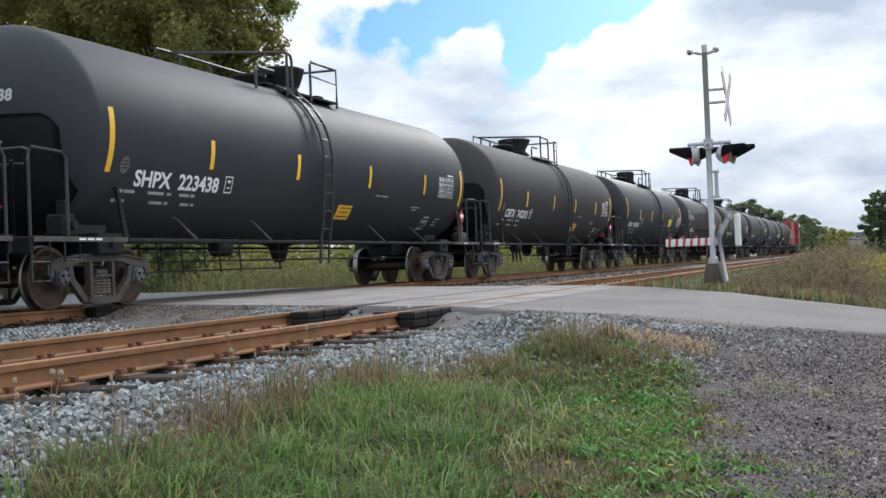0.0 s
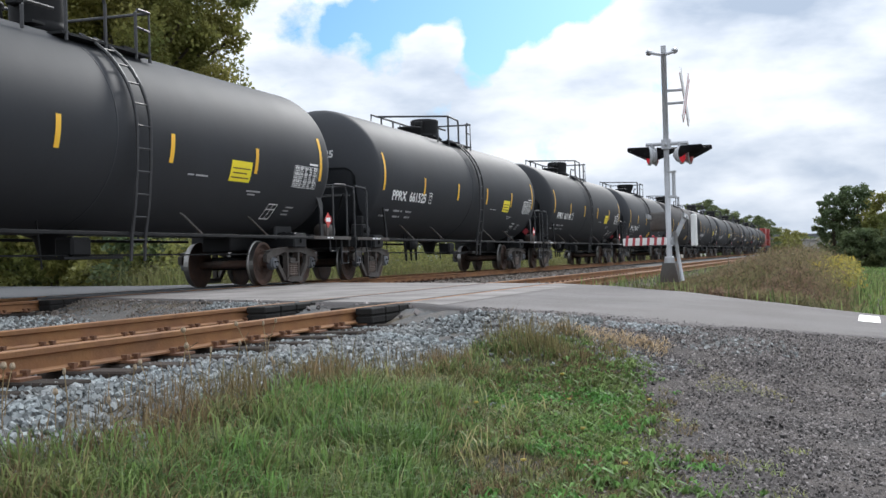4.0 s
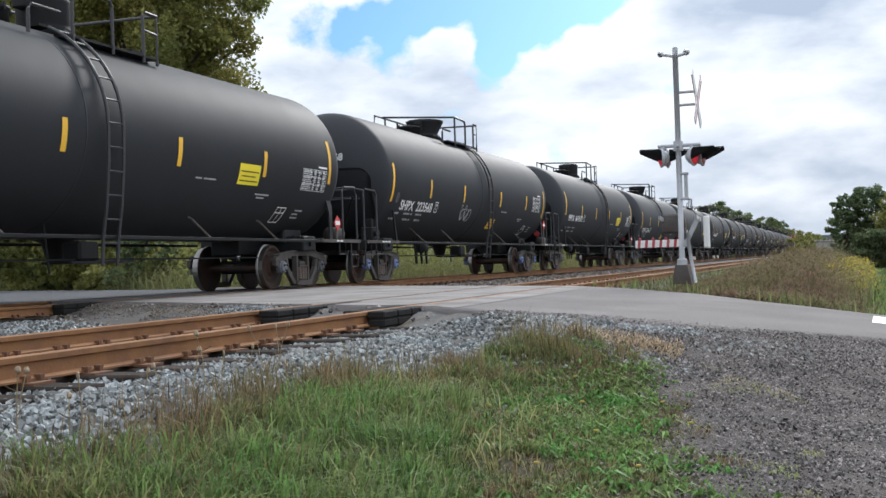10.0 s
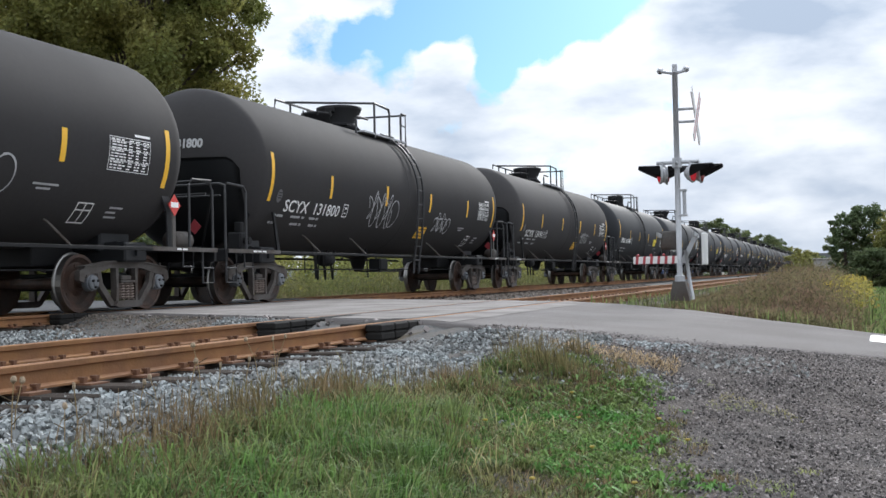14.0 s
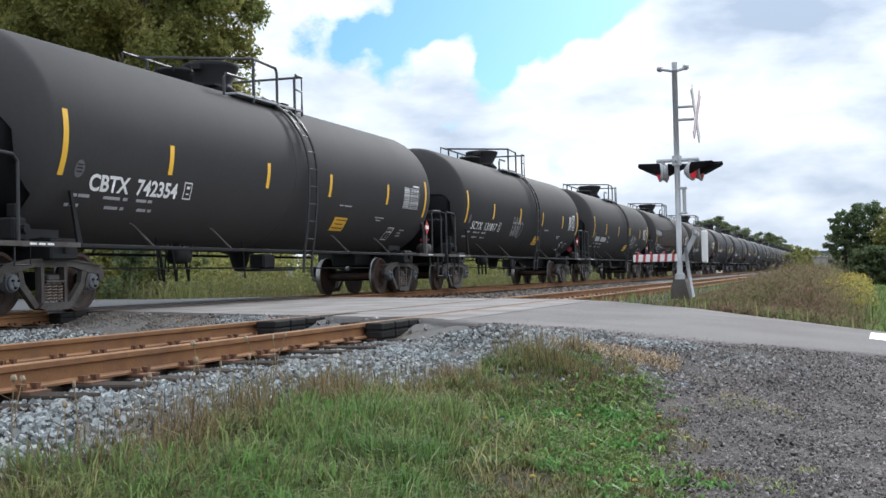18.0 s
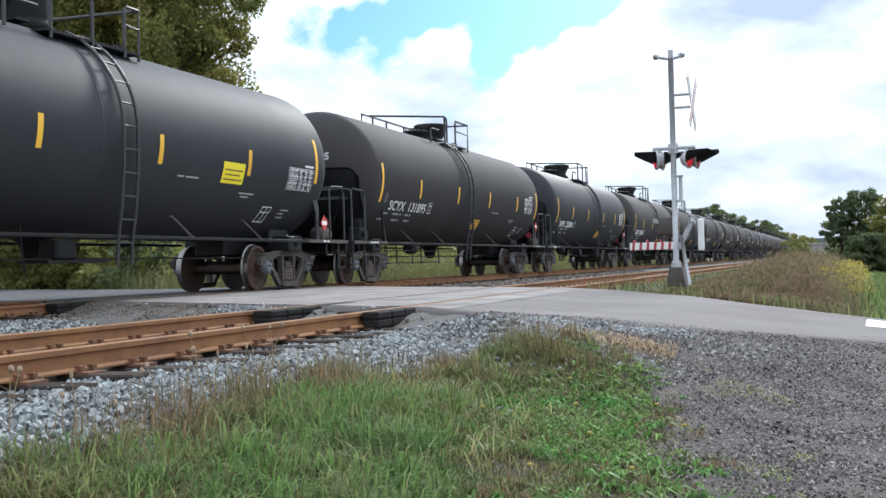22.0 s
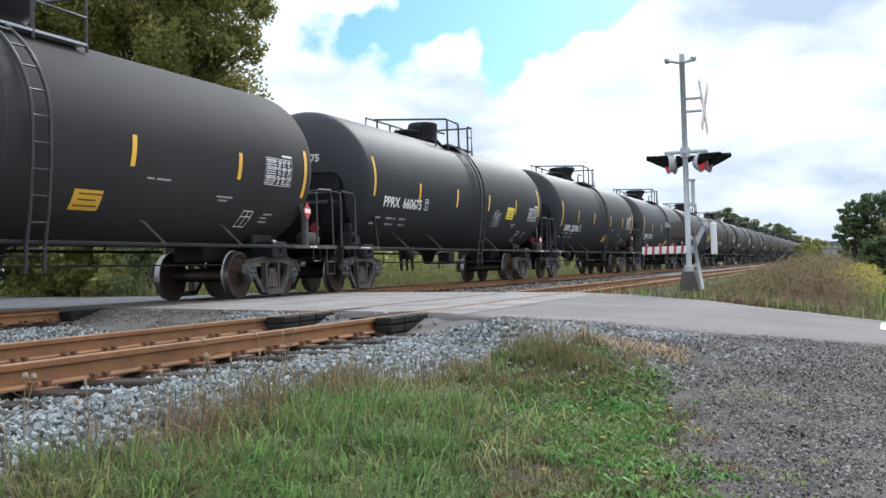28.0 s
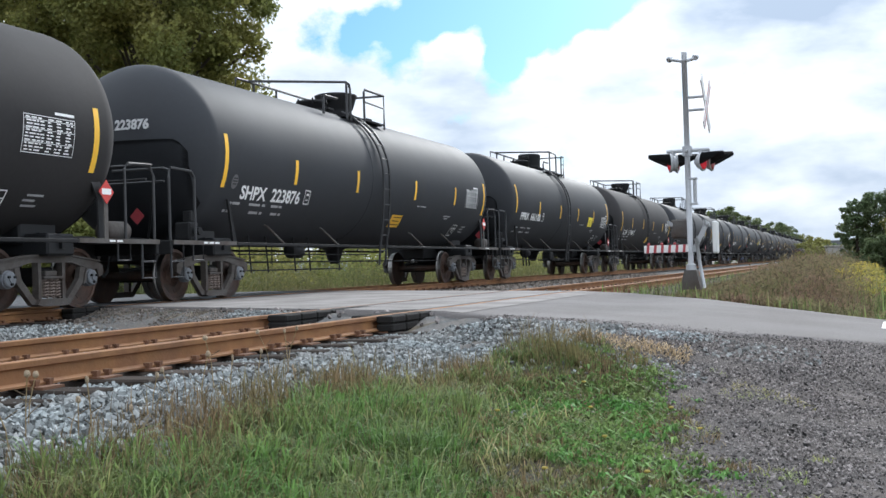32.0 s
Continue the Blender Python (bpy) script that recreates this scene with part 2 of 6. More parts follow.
M = {
    "blue_cap": material("blue_bearing_cap", (0.17, 0.24, 0.46), 0.5, 0, (20, 0.2), (4, 0.3)),
    "tank": material("tank_paint", (0.031, 0.0335, 0.0385), 0.66, 0, (14, 0.08), (0.5, 0.15), 0, 3.0, (0.030, 0.031, 0.034), 0.5, 0.6, spread=0.22, spec=0.27, vary=0.05),
    "tank_dusty": material("dusty_tank_paint", (0.046, 0.044, 0.045), 0.8, 0, (14, 0.10), (0.5, 0.15), 0, 3.0, (0.047, 0.044, 0.043), 0.6, 0.6, spread=0.2, spec=0.2, vary=0.06),
    # near-black; on the dusty cars' head shields it holds the shade
    "tank_dark": material("shade_black_paint", (0.017, 0.018, 0.020), 0.5, 0, (14, 0.1), (0.5, 0.2), spread=0.2, spec=0.3, vary=0.05),
    # black of rails and ladders made greyer, with their reflected light in the colour
    "rail_paint": material("sheen_grey_rail_paint", (0.045, 0.045, 0.047), 0.5, 0, (20, 0.2), (1.5, 0.3), spec=0.4, vary=0.1),
    "black": material("black_steel", (0.016, 0.016, 0.017), 0.68, 0, (20, 0.2), (1.5, 0.3), 0.1, 40, spec=0.25, vary=0.1),
    "frame": material("dusty_cast_steel", (0.112, 0.103, 0.096), 0.75, 0.0, (18, 0.3), (2.0, 0.35), 0.4, 50, (0.062, 0.046, 0.038), 0.8, 2.2, spec=0.4),
    "wheel": material("wheel_plate_steel", (0.058, 0.041, 0.034), 0.6, 0.2, (16, 0.3), (3, 0.4), 0.2, 30, (0.115, 0.06, 0.04), 0.6, 4.0, spread=0.3),
    "tread": material("polished_tread_steel", (0.30, 0.29, 0.28), 0.42, 1.0, (30, 0.1), (4, 0.1)),
    "cap": material("blue_grey_bearing_cap", (0.15, 0.16, 0.175), 0.6, 0, (20, 0.2), (4, 0.3), spread=0.4),
    "yellow": material("yellow_reflective_tape", (0.95, 0.55, 0.04), 0.5, 0, (10, 0.06), (2, 0.08), spread=0.12),
    "label_yellow": material("bright_yellow_label", (0.98, 0.82, 0.03), 0.5, 0, (10, 0.06), (2, 0.08)),
    "dark_red": material("shaded_red_placard", (0.30, 0.03, 0.04), 0.6, 0, (10, 0.1), (2, 0.1)),
    "small_print": material("faint_small_print", (0.45, 0.45, 0.46), 0.6, 0, (20, 0.25), (3, 0.25)),
    "dim_print": material("worn_grey_print", (0.13, 0.13, 0.135), 0.6, 0, (20, 0.3), (3, 0.3)),
    "white": material("white_stencil_paint", (0.93, 0.93, 0.92), 0.6, 0, (12, 0.08), (2, 0.1)),
    "grey_print": material("faded_white_print", (0.48, 0.48, 0.48), 0.6, 0, (20, 0.25), (3, 0.25)),
    "red": material("red_placard", (0.62, 0.06, 0.05), 0.5, 0, (10, 0.1), (2, 0.1)),
    "loco": material("faded_red_loco_paint", (0.28, 0.035, 0.03), 0.5, 0, (4, 0.15), (0.5, 0.25)),
    "rust": material("rusted_rail_steel", (0.27, 0.132, 0.052), 0.85, 0.0, (9, 0.22), (1.3, 0.25), 0.25, 45, (0.17, 0.078, 0.042), 0.55, 3.0),
    "plate": material("dark_rusted_plate", (0.155, 0.076, 0.042), 0.85, 0.0, (9, 0.22), (1.3, 0.25), 0.25, 45),
    "railhead": material("worn_rail_head", (0.165, 0.115, 0.090), 0.6, 0.2, (10, 0.2), (1.3, 0.2)),
    "tie": material("weathered_oak_tie", (0.050, 0.041, 0.035), 0.95, 0, (12, 0.4), (2, 0.35), 0.6, 30, spread=0.3, spec=0.1),
    "rubber": material("black_rubber_panel", (0.021, 0.020, 0.019), 0.9, 0, (12, 0.3), (2, 0.3), 0.3, 40, spec=0.2),
    "asphalt": material("worn_asphalt", (0.160, 0.146, 0.140), 0.9, 0, (60, 0.3), (0.35, 0.22), 0.4, 180, (0.205, 0.193, 0.187), 0.7, 0.8, spec=0.2),
    "dark_asphalt": material("dark_asphalt", (0.055, 0.057, 0.062), 0.9, 0, (60, 0.25), (0.35, 0.2), 0.4, 180),
    "spring": material("dusty_spring_steel", (0.21, 0.165, 0.14), 0.8, 0, (20, 0.2), (3, 0.3)),
    "tar": material("crack_sealing_tar", (0.06, 0.06, 0.062), 0.8, 0, (30, 0.2), (2, 0.2)),
    "concrete": material("pale_crossing_concrete", (0.262, 0.244, 0.233), 0.9, 0, (40, 0.3), (0.8, 0.3), 0.3, 120, (0.175, 0.160, 0.150), 0.9, 1.3, spec=0.2),
    "dirt": material("dark_gravel_dirt", (0.056, 0.048, 0.045), 0.95, 0, (40, 0.5), (0.8, 0.4), 0.9, 70, (0.100, 0.082, 0.072), 0.7, 1.6),
    "ballastbed": material("ballast_bed", (0.085, 0.088, 0.09), 0.95, 0, (30, 0.5), (2, 0.3), 1.0, 40, (0.13, 0.115, 0.10), 0.7, 3.0),
    "stone": material("grey_ballast_stone", (0.265, 0.288, 0.290), 0.85, 0, (14, 0.25), (2, 0.25), 0.3, 60, (0.235, 0.225, 0.21), 0.6, 1.4, island=0.62),
    "pebble": material("driveway_gravel", (0.180, 0.160, 0.152), 0.85, 0, (14, 0.2), (1.0, 0.35), island=0.98),
    "rubble": material("brown_dirt_rubble", (0.19, 0.16, 0.135), 0.9, 0, (14, 0.3), (3, 0.3), island=0.5),
    "soil": material("grassy_soil", (0.050, 0.047, 0.028), 0.95, 0, (12, 0.4), (0.5, 0.3), 0.8, 30, (0.115, 0.088, 0.058), 0.7, 1.5),
    "grass": material("green_grass_blades", (0.142, 0.212, 0.068), 0.6, 0, (7.0, 0.45), (0.6, 0.25), 0, 1, (0.195, 0.170, 0.082), 0.8, 2.2, island=0.75, thin=0.45, spec=0.25),
    "lush": material("lush_grass_blades", (0.125, 0.228, 0.062), 0.55, 0, (6.0, 0.3), (0.6, 0.2), 0, 1, (0.205, 0.230, 0.088), 0.8, 2.4, island=0.55, thin=0.45, spec=0.25),
    "drygrass": material("dry_grass_stems", (0.38, 0.30, 0.165), 0.75, 0, (0.8, 0.2), (0.3, 0.2), 0, 1, (0.26, 0.16, 0.085), 0.6, 0.7, island=0.4, thin=0.45),
    "brownweed": material("brown_red_weeds", (0.195, 0.132, 0.090), 0.8, 0, (0.8, 0.2), (0.2, 0.25), 0, 1, (0.165, 0.165, 0.075), 0.9, 0.45, island=0.5, thin=0.45),
    "meadow": material("pale_meadow_blades", (0.195, 0.185, 0.078), 0.75, 0, (0.8, 0.25), (0.2, 0.3), 0, 1, (0.125, 0.150, 0.052), 0.8, 0.3, island=0.35, thin=0.45),
    "fringe": material("red_brown_fringe", (0.190, 0.136, 0.078), 0.8, 0, (5.0, 0.3), (0.6, 0.2), 0, 1, (0.165, 0.155, 0.068), 0.8, 1.6, island=0.6, thin=0.45, spec=0.2),
    "meadow_dry": material("dry_meadow_stems", (0.25, 0.20, 0.115), 0.75, 0, (0.8, 0.2), (0.3, 0.3), 0, 1, (0.16, 0.13, 0.065), 0.7, 0.5, island=0.4, thin=0.45),
    "pale": material("pale_bent_blades", (0.27, 0.33, 0.12), 0.6, 0, (0.8, 0.2), (0.3, 0.2), 0, 1, (0.40, 0.34, 0.17), 0.8, 2.0, island=0.35, thin=0.45),
    "clover": material("bright_clover_leaves", (0.105, 0.25, 0.058), 0.6, 0, (6.0, 0.25), (0.6, 0.2), 0, 1, (0.19, 0.235, 0.085), 0.8, 2.0, island=0.55, thin=0.35, spec=0.12),
    "straw": material("pale_flattened_straw", (0.52, 0.40, 0.25), 0.8, 0, (3, 0.2), (0.8, 0.2), island=0.4, thin=0.3),
    "fluff": material("pale_seed_fluff", (0.46, 0.36, 0.25), 0.9, 0, (30, 0.25), (5, 0.2), 0.5, 200),
    "goldenrod": material("goldenrod_flowers", (0.40, 0.31, 0.06), 0.75, 0, (2, 0.2), (0.5, 0.2), 0, 1, (0.24, 0.25, 0.08), 0.7, 0.8, island=0.4, thin=0.45),
    "bark": material("tree_bark", (0.075, 0.06, 0.045), 0.95, 0, (6, 0.3), (1, 0.2), 0.6, 12),
    "leaf_olive": material("olive_willow_leaves", (0.195, 0.222, 0.070), 0.65, 0, (0.5, 0.3), (0.12, 0.25), 0, 1, (0.30, 0.26, 0.08), 0.7, 0.22, island=0.4, thin=0.5, spec=0.2),
    "leaf_dark": material("dark_green_leaves", (0.130, 0.178, 0.088), 0.6, 0, (0.3, 0.25), (0.12, 0.2), 0, 1, (0.15, 0.155, 0.055), 0.6, 0.3, island=0.4, thin=0.45, spec=0.25),
    "leaf_yellow": material("yellow_green_leaves", (0.24, 0.24, 0.07), 0.65, 0, (0.3, 0.25), (0.12, 0.2), island=0.35, thin=0.45),
    "galv": material("galvanised_steel", (0.44, 0.45, 0.47), 0.5, 0.2, (20, 0.12), (2, 0.15)),
    "signal_black": material("signal_hood_black", (0.035, 0.036, 0.04), 0.5, 0, (10, 0.1), (2, 0.1)),
    "lamp_red": material("red_signal_lens", (0.45, 0.02, 0.03), 0.2, 0, (10, 0.0), (2, 0.0), glow=(1.0, 0.05, 0.08, 0.2)),
    "sign_white": material("white_sign_sheet", (0.78, 0.78, 0.77), 0.4, 0, (5, 0.05), (1, 0.05)),
    "sign_red": material("red_sign_stripe", (0.42, 0.07, 0.08), 0.4, 0, (5, 0.05), (1, 0.05)),
    # the haze over the far woods is mixed into this pale colour
    "hill": material("haze_pale_wooded_hill", (0.30, 0.34, 0.335), 1.0, 0, (0.05, 0.3), (0.01, 0.2)),
    "far_concrete": material("shaded_bridge_concrete", (0.15, 0.16, 0.17), 0.9, 0, (0.5, 0.2), (0.1, 0.2)),
    "old_concrete": material("weathered_concrete", (0.32, 0.31, 0.29), 0.9, 0, (3, 0.2), (0.5, 0.2), 0.3, 8),
}


# ---- mesh helpers ----
def part(name, bm, mat, parent=None, label="", smooth=False):
    """Links a bmesh as one mesh object, under a thing or a part."""
    me = bpy.data.meshes.new(name)
    bm.to_mesh(me)
    bm.free()
    for m in mat if isinstance(mat, (list, tuple)) else [mat]:
        me.materials.append(m)
    if smooth:
        for p in me.polygons:
            p.use_smooth = True
    ob = new(name, me)
    ob.parent = parent
    if label:
        ob["label"] = label
    return ob


def thing(name, label, category, group="", at=(0, 0, 0)):
    ob = new(name)
    ob.location = at
    return tagged(ob, label, category, group)


def box(bm, lo, hi, bevel=0.0, mat=0):
    xs, ys, zs = zip(lo, hi)
    v = [bm.verts.new((x, y, z)) for x in xs for y in ys for z in zs]
    fs = [bm.faces.new([v[i] for i in q]) for q in ((0, 1, 3, 2), (4, 6, 7, 5), (0, 4, 5, 1), (2, 3, 7, 6), (0, 2, 6, 4), (1, 5, 7, 3))]
    for f in fs:
        f.material_index = mat
    if bevel:
        es = list({e for f in fs for e in f.edges})
        bmesh.ops.bevel(bm, geom=es, offset=bevel, segments=1, affect="EDGES")
    return bm


def prism(bm, outline, axis, lo, hi, mat=0):
    """A flat outline (two coordinates) drawn out along an axis (0 x, 1 y, 2 z)."""
    def at(p, w):
        q = list(p)
        q.insert(axis, w)
        return q
    a, b = [bm.verts.new(at(p, lo)) for p in outline], [bm.verts.new(at(p, hi)) for p in outline]
    n = len(a)
    fs = [bm.faces.new([a[i], a[(i + 1) % n], b[(i + 1) % n], b[i]]) for i in range(n)]
    fs += [bm.faces.new(a[::-1]), bm.faces.new(b)]
    for f in fs:
        f.material_index = mat
    return bm


def rod(bm, points, r, seg=8, mat=0, closed=False):
    """A round bar through the given points."""
    pts = [Vector(p) for p in points]
    rings = []
    n = len(pts)
    for i, p in enumerate(pts):
        d = (pts[min(i + 1, n - 1)] - pts[max(i - 1, 0)]).normalized()
        side = d.cross(Vector((0, 0, 1)) if abs(d.z) < 0.9 else Vector((0, 1, 0))).normalized()
        up = side.cross(d)
        rings.append([bm.verts.new(p + r * (math.cos(t) * side + math.sin(t) * up)) for t in [2 * math.pi * k / seg for k in range(seg)]])
    for a, b in zip(rings, rings[1:]):
        for k in range(seg):
            bm.faces.new([a[k], a[(k + 1) % seg], b[(k + 1) % seg], b[k]]).material_index = mat
    for ring in (rings[0], rings[-1][::-1]):
        bm.faces.new(ring).material_index = mat
    return bm


def lathe(bm, profile, axis, centre, seg=24, mats=None):
    """Turns a profile of (along, radius) about an axis through centre."""
    rings = []
    for a, r in profile:
        ring = []
        for k in range(seg):
            t = 2 * math.pi * k / seg
            p = [r * math.cos(t), r * math.sin(t)]
            p.insert(axis, a)
            ring.append(bm.verts.new(Vector(p) + Vector(centre)))
        rings.append(ring)
    for i, (a, b) in enumerate(zip(rings, rings[1:])):
        for k in range(seg):
            f = bm.faces.new([a[k], a[(k + 1) % seg], b[(k + 1) % seg], b[k]])
            if mats:
                f.material_index = mats[i]
    bm.faces.new(rings[0])
    bm.faces.new(rings[-1][::-1])
    bmesh.ops.recalc_face_normals(bm, faces=bm.faces[:])
    return bm


def B():
    return bmesh.new()


def sheet(name, verts, faces, mat, parent=None, smooth=False):
    me = bpy.data.meshes.new(name)
    me.from_pydata([tuple(v) for v in verts], [], [tuple(f) for f in faces])
    me.materials.append(mat)
    if smooth:
        me.polygons.foreach_set("use_smooth", [True] * len(me.polygons))
    me.update()
    ob = new(name, me)
    ob.parent = parent
    return ob


def cloud_mesh(name, co, tri, mat, parent=None):
    """A mesh from number arrays: vertices (n, 3) and triangles (m, 3)."""
    me = bpy.data.meshes.new(name)
    me.vertices.add(len(co))
    me.vertices.foreach_set("co", np.asarray(co, np.float32).ravel())
    me.loops.add(tri.size)
    me.loops.foreach_set("vertex_index", np.asarray(tri, np.int32).ravel())
    me.polygons.add(len(tri))
    me.polygons.foreach_set("loop_start", np.arange(0, tri.size, 3, dtype=np.int32))
    me.update(calc_edges=True)
    me.validate()
    me.shade_flat()
    me.materials.append(mat)
    ob = new(name, me)
    ob.parent = parent
    return ob


# ---- ground plan ----
MAIN, SIDING = -11.89, -5.05      # centre lines of the two tracks, rail tops at z = 0
GAUGE = 0.753


def road_left(x):
    return float(np.interp(x, [-4.3, -4.0, -3.0, -2.2, 0.3, 6.0], [10.9, 10.9, 10.0, 9.8, 10.6, 10.9])) if x > -4.3 else 10.9 + 0.58 * (-4.3 - x)


def road_right(x):
    return 18.5 + 0.76 * (-4.3 - x)


ROAD_X = [-120, -60, -20, -13.2, -4.3, -3.2, -2.0, 0.3, 3, 8, 30, 120]
ROAD_Z = [-0.6, -0.4, -0.14, -0.02, -0.02, -0.06, -0.14, -0.37, -0.62, -0.95, -1.6, -2.2]
LAND_X = [-400, -60, -24, -17, -15.2, -14.0, -9.8, -9.0, -7.8, -7.1, -3.55, -3.0, -2.0, -1.0, 0.0, 3.0, 10.0, 60, 400]
LAND_Z = [-1.6, -1.3, -0.9, -0.75, -0.55, -0.225, -0.225, -0.30, -0.30, -0.225, -0.225, -0.34, -0.48, -0.57, -0.64, -0.8, -1.2, -1.6, -2.0]


def road_z(x):
    return float(np.interp(x, ROAD_X, ROAD_Z))


def land(x, y):
    z = float(np.interp(x, LAND_X, LAND_Z))
    if x > -3.3:
        z -= 0.035 * max(0.0, 8.0 - y) * min(1.0, (x + 3.3) / 2.0)
    lo, hi = road_left(x), road_right(x)
    d = max(lo - y, y - hi, 0.0)
    reach = 3.0 if x > -2.6 else (1.0 if y < lo else 1.6)
    k = max(0.0, 1.0 - d / reach)
    k = k * k * (3 - 2 * k)
    return z + (road_z(x) - (0.012 if x > -3.6 and y < 14 else 0.03) - z) * k


def grid_sheet(name, xs, rows_of, mat, lift=0.0, bump=0.0):
    """A ground sheet over plan strips: for each x a list of y of one length."""
    verts, faces = [], []
    cols = [rows_of(x) for x in xs]
    n = len(cols[0])
    for x, ys in zip(xs, cols):
        for y in ys:
            w = bump * (noise.noise((x * 2.3, y * 2.3, 0)) + 0.5 * noise.noise((x * 6, y * 6, 3))) if bump else 0
            verts.append((x, y, land(x, y) + lift + w))
    for i in range(len(xs) - 1):
        for j in range(n - 1):
            a = i * n + j
            faces.append((a, a + n, a + n + 1, a + 1))
    return sheet(name, verts, faces, mat, smooth=True)


def spaced(a, b, n):
    return [a + (b - a) * i / (n - 1) for i in range(n)]


LOT_Y = [1.5, 4.5, 5.7, 6.8, 8.0, 8.75, 9.3, 10.0, 10.8]
LOT_X = [-0.5, -0.6, -0.65, -0.93, -1.17, -1.7, -2.5, -3.1, -3.5]


def road_slab(name, rx, mat, label):
    verts, faces = [], []
    for x in rx:
        lo, hi = road_left(x), road_right(x)
        w = 0.12 * noise.noise((x * 1.3, 0, 5)) + 0.06 * noise.noise((x * 5, 0, 8))
        for j in range(13):
            y = lo + w + (hi - lo) * j / 12
            verts.append((x, y, road_z(x) + 0.012 + 0.03 * math.sin(math.pi * j / 12) * min(1, max(0, (x + 3) / 2))))
        verts.append((x, hi, road_z(x) - 0.2))
        verts.append((x, lo + w, road_z(x) - 0.2))
    n = 15
    for i in range(len(rx) - 1):
        for j in range(12):
            a = i * n + j
            faces.append((a, a + n, a + n + 1, a + 1))
        a = i * n
        faces += [(a + 12, a + 12 + n, a + 13 + n, a + 13), (a + 14, a + 14 + n, a + n, a)]
    tagged(sheet(name, verts, faces, mat, smooth=True), label, "road", kind="structure")


def tar_line(points, width):
    """A sealed crack that wanders over the road."""
    verts, faces = [], []
    for i, (x, y) in enumerate(points):
        lo, hi = road_left(x), road_right(x)
        z = road_z(x) + 0.0155 + (0.03 * math.sin(math.pi * (y - lo) / (hi - lo)) * min(1, max(0, (x + 3) / 2)))
        w = width * (0.6 + 0.5 * noise.noise((i * 0.7, x, 3)))
        verts += [(x, y - w, z), (x, y + w, z)]
        if i:
            faces.append((2 * i - 2, 2 * i - 1, 2 * i + 1, 2 * i))
    tagged(sheet("tar_line", verts, faces, M["tar"]), "dark tar line sealing a crack in the asphalt", "road crack", kind="structure")


def build_ground():
    xs = sorted(set([-3000, -1200, -400, -150, -60, -40, -30] + spaced(-24, 12, 121) + [16, 22, 30, 45, 80, 200, 600, 3000]))
    ys = sorted(set([-600, -100, -30, -10] + spaced(0, 40, 101) + spaced(42, 100, 24) + [130, 180, 260, 400, 700, 1500, 4000]))
    g = grid_sheet("ground", xs, lambda x: ys, M["soil"], 0.0, 0.015)
    tagged(g, "rough grassy ground with green and tan patches", "ground", kind="structure")
    # asphalt road, a closed slab with a worn edge
    for name, rx, mat_, label in (("road", sorted(set(spaced(-10.7, 30, 30) + spaced(-6, 2, 33))), M["asphalt"], "worn grey asphalt road over the level crossing"),
                                  ("road_beyond", spaced(-60, -10.7, 26), M["dark_asphalt"], "dark asphalt road beyond the main track")):
        road_slab(name, rx, mat_, label)
    verts, faces = [], []
    # pale slab between and beside the rails
    cx = spaced(-10.7, -3.75, 26)
    for x in cx:
        lo, hi = road_left(x) + 0.25, road_right(x) - 0.3
        for j in range(7):
            verts.append((x, lo + (hi - lo) * j / 6, -0.003 if x < -4.3 else road_z(x) + 0.0165))
    for i in range(len(cx) - 1):
        for j in range(6):
            a = i * 7 + j
            faces.append((a, a + 7, a + 8, a + 1))
    slab = sheet("crossing_apron", verts, faces, M["concrete"])
    tagged(slab, "pale worn concrete apron between the rails", "crossing apron", kind="structure")
    # gravel lot
    verts, faces = [], []
    for j in range(76):
        y = -6.0 + 16.7 * j / 75
        x0 = float(np.interp(y, LOT_Y, LOT_X)) + 0.18 * noise.noise((0, y * 1.7, 4)) - 0.1
        for i in range(41):
            x = x0 + (7 - x0) * (i / 40) ** 1.4
            w = 0.010 * (noise.noise((x * 2.3, y * 2.3, 0)) + 0.7 * noise.noise((x * 7, y * 7, 3)))
            verts.append((x, y, land(x, y) + (0.022 if i else -0.02) + w))
    for j in range(75):
        for i in range(40):
            a = j * 41 + i
            faces.append((a, a + 1, a + 42, a + 41))
    lot = sheet("gravel_lot", verts, faces, M["dirt"], smooth=True)
    tagged(lot, "dark grey gravel driveway beside the road", "gravel", kind="structure")
    # ballast beds
    for name, x0, x1, y0, y1 in (("ballast_bed_1", -7.2, -2.75, -10, 14.0), ("ballast_bed_2", -7.2, -3.3, 17, 320), ("ballast_bed_3", -14.2, -7.2, -10, 18.0), ("ballast_bed_4", -14.2, -7.2, 22, 620)):
        n = 60 if y1 - y0 < 60 else 160
        ob = grid_sheet(name, spaced(x0, x1, 18), lambda x: [y0 + (y1 - y0) * (j / (n - 1)) ** (1 if n == 60 else 2) for j in range(n)], M["ballastbed"], 0.012, 0.015)
        tagged(ob, "bed of crushed grey stone under the track", "ballast", kind="structure")


build_ground()
rnd = random.Random(4)
for x0, y0, dy, n in ((-2.9, 12.2, 0.10, 26), (-2.6, 15.0, -0.06, 30), (0.2, 11.2, 0.05, 24)):
    tar_line([(x0 + 0.22 * i, y0 + dy * i + 0.10 * rnd.uniform(-1, 1)) for i in range(n)], 0.018)


# ---- tracks ----
RAIL = [(-0.066, -0.142), (0.066, -0.142), (0.066, -0.130), (0.012, -0.116), (0.008, -0.046), (0.033, -0.036), (0.034, -0.006), (0.028, 0.0),
        (-0.028, 0.0), (-0.034, -0.006), (-0.033, -0.036), (-0.008, -0.046), (-0.012, -0.116), (-0.066, -0.130)]


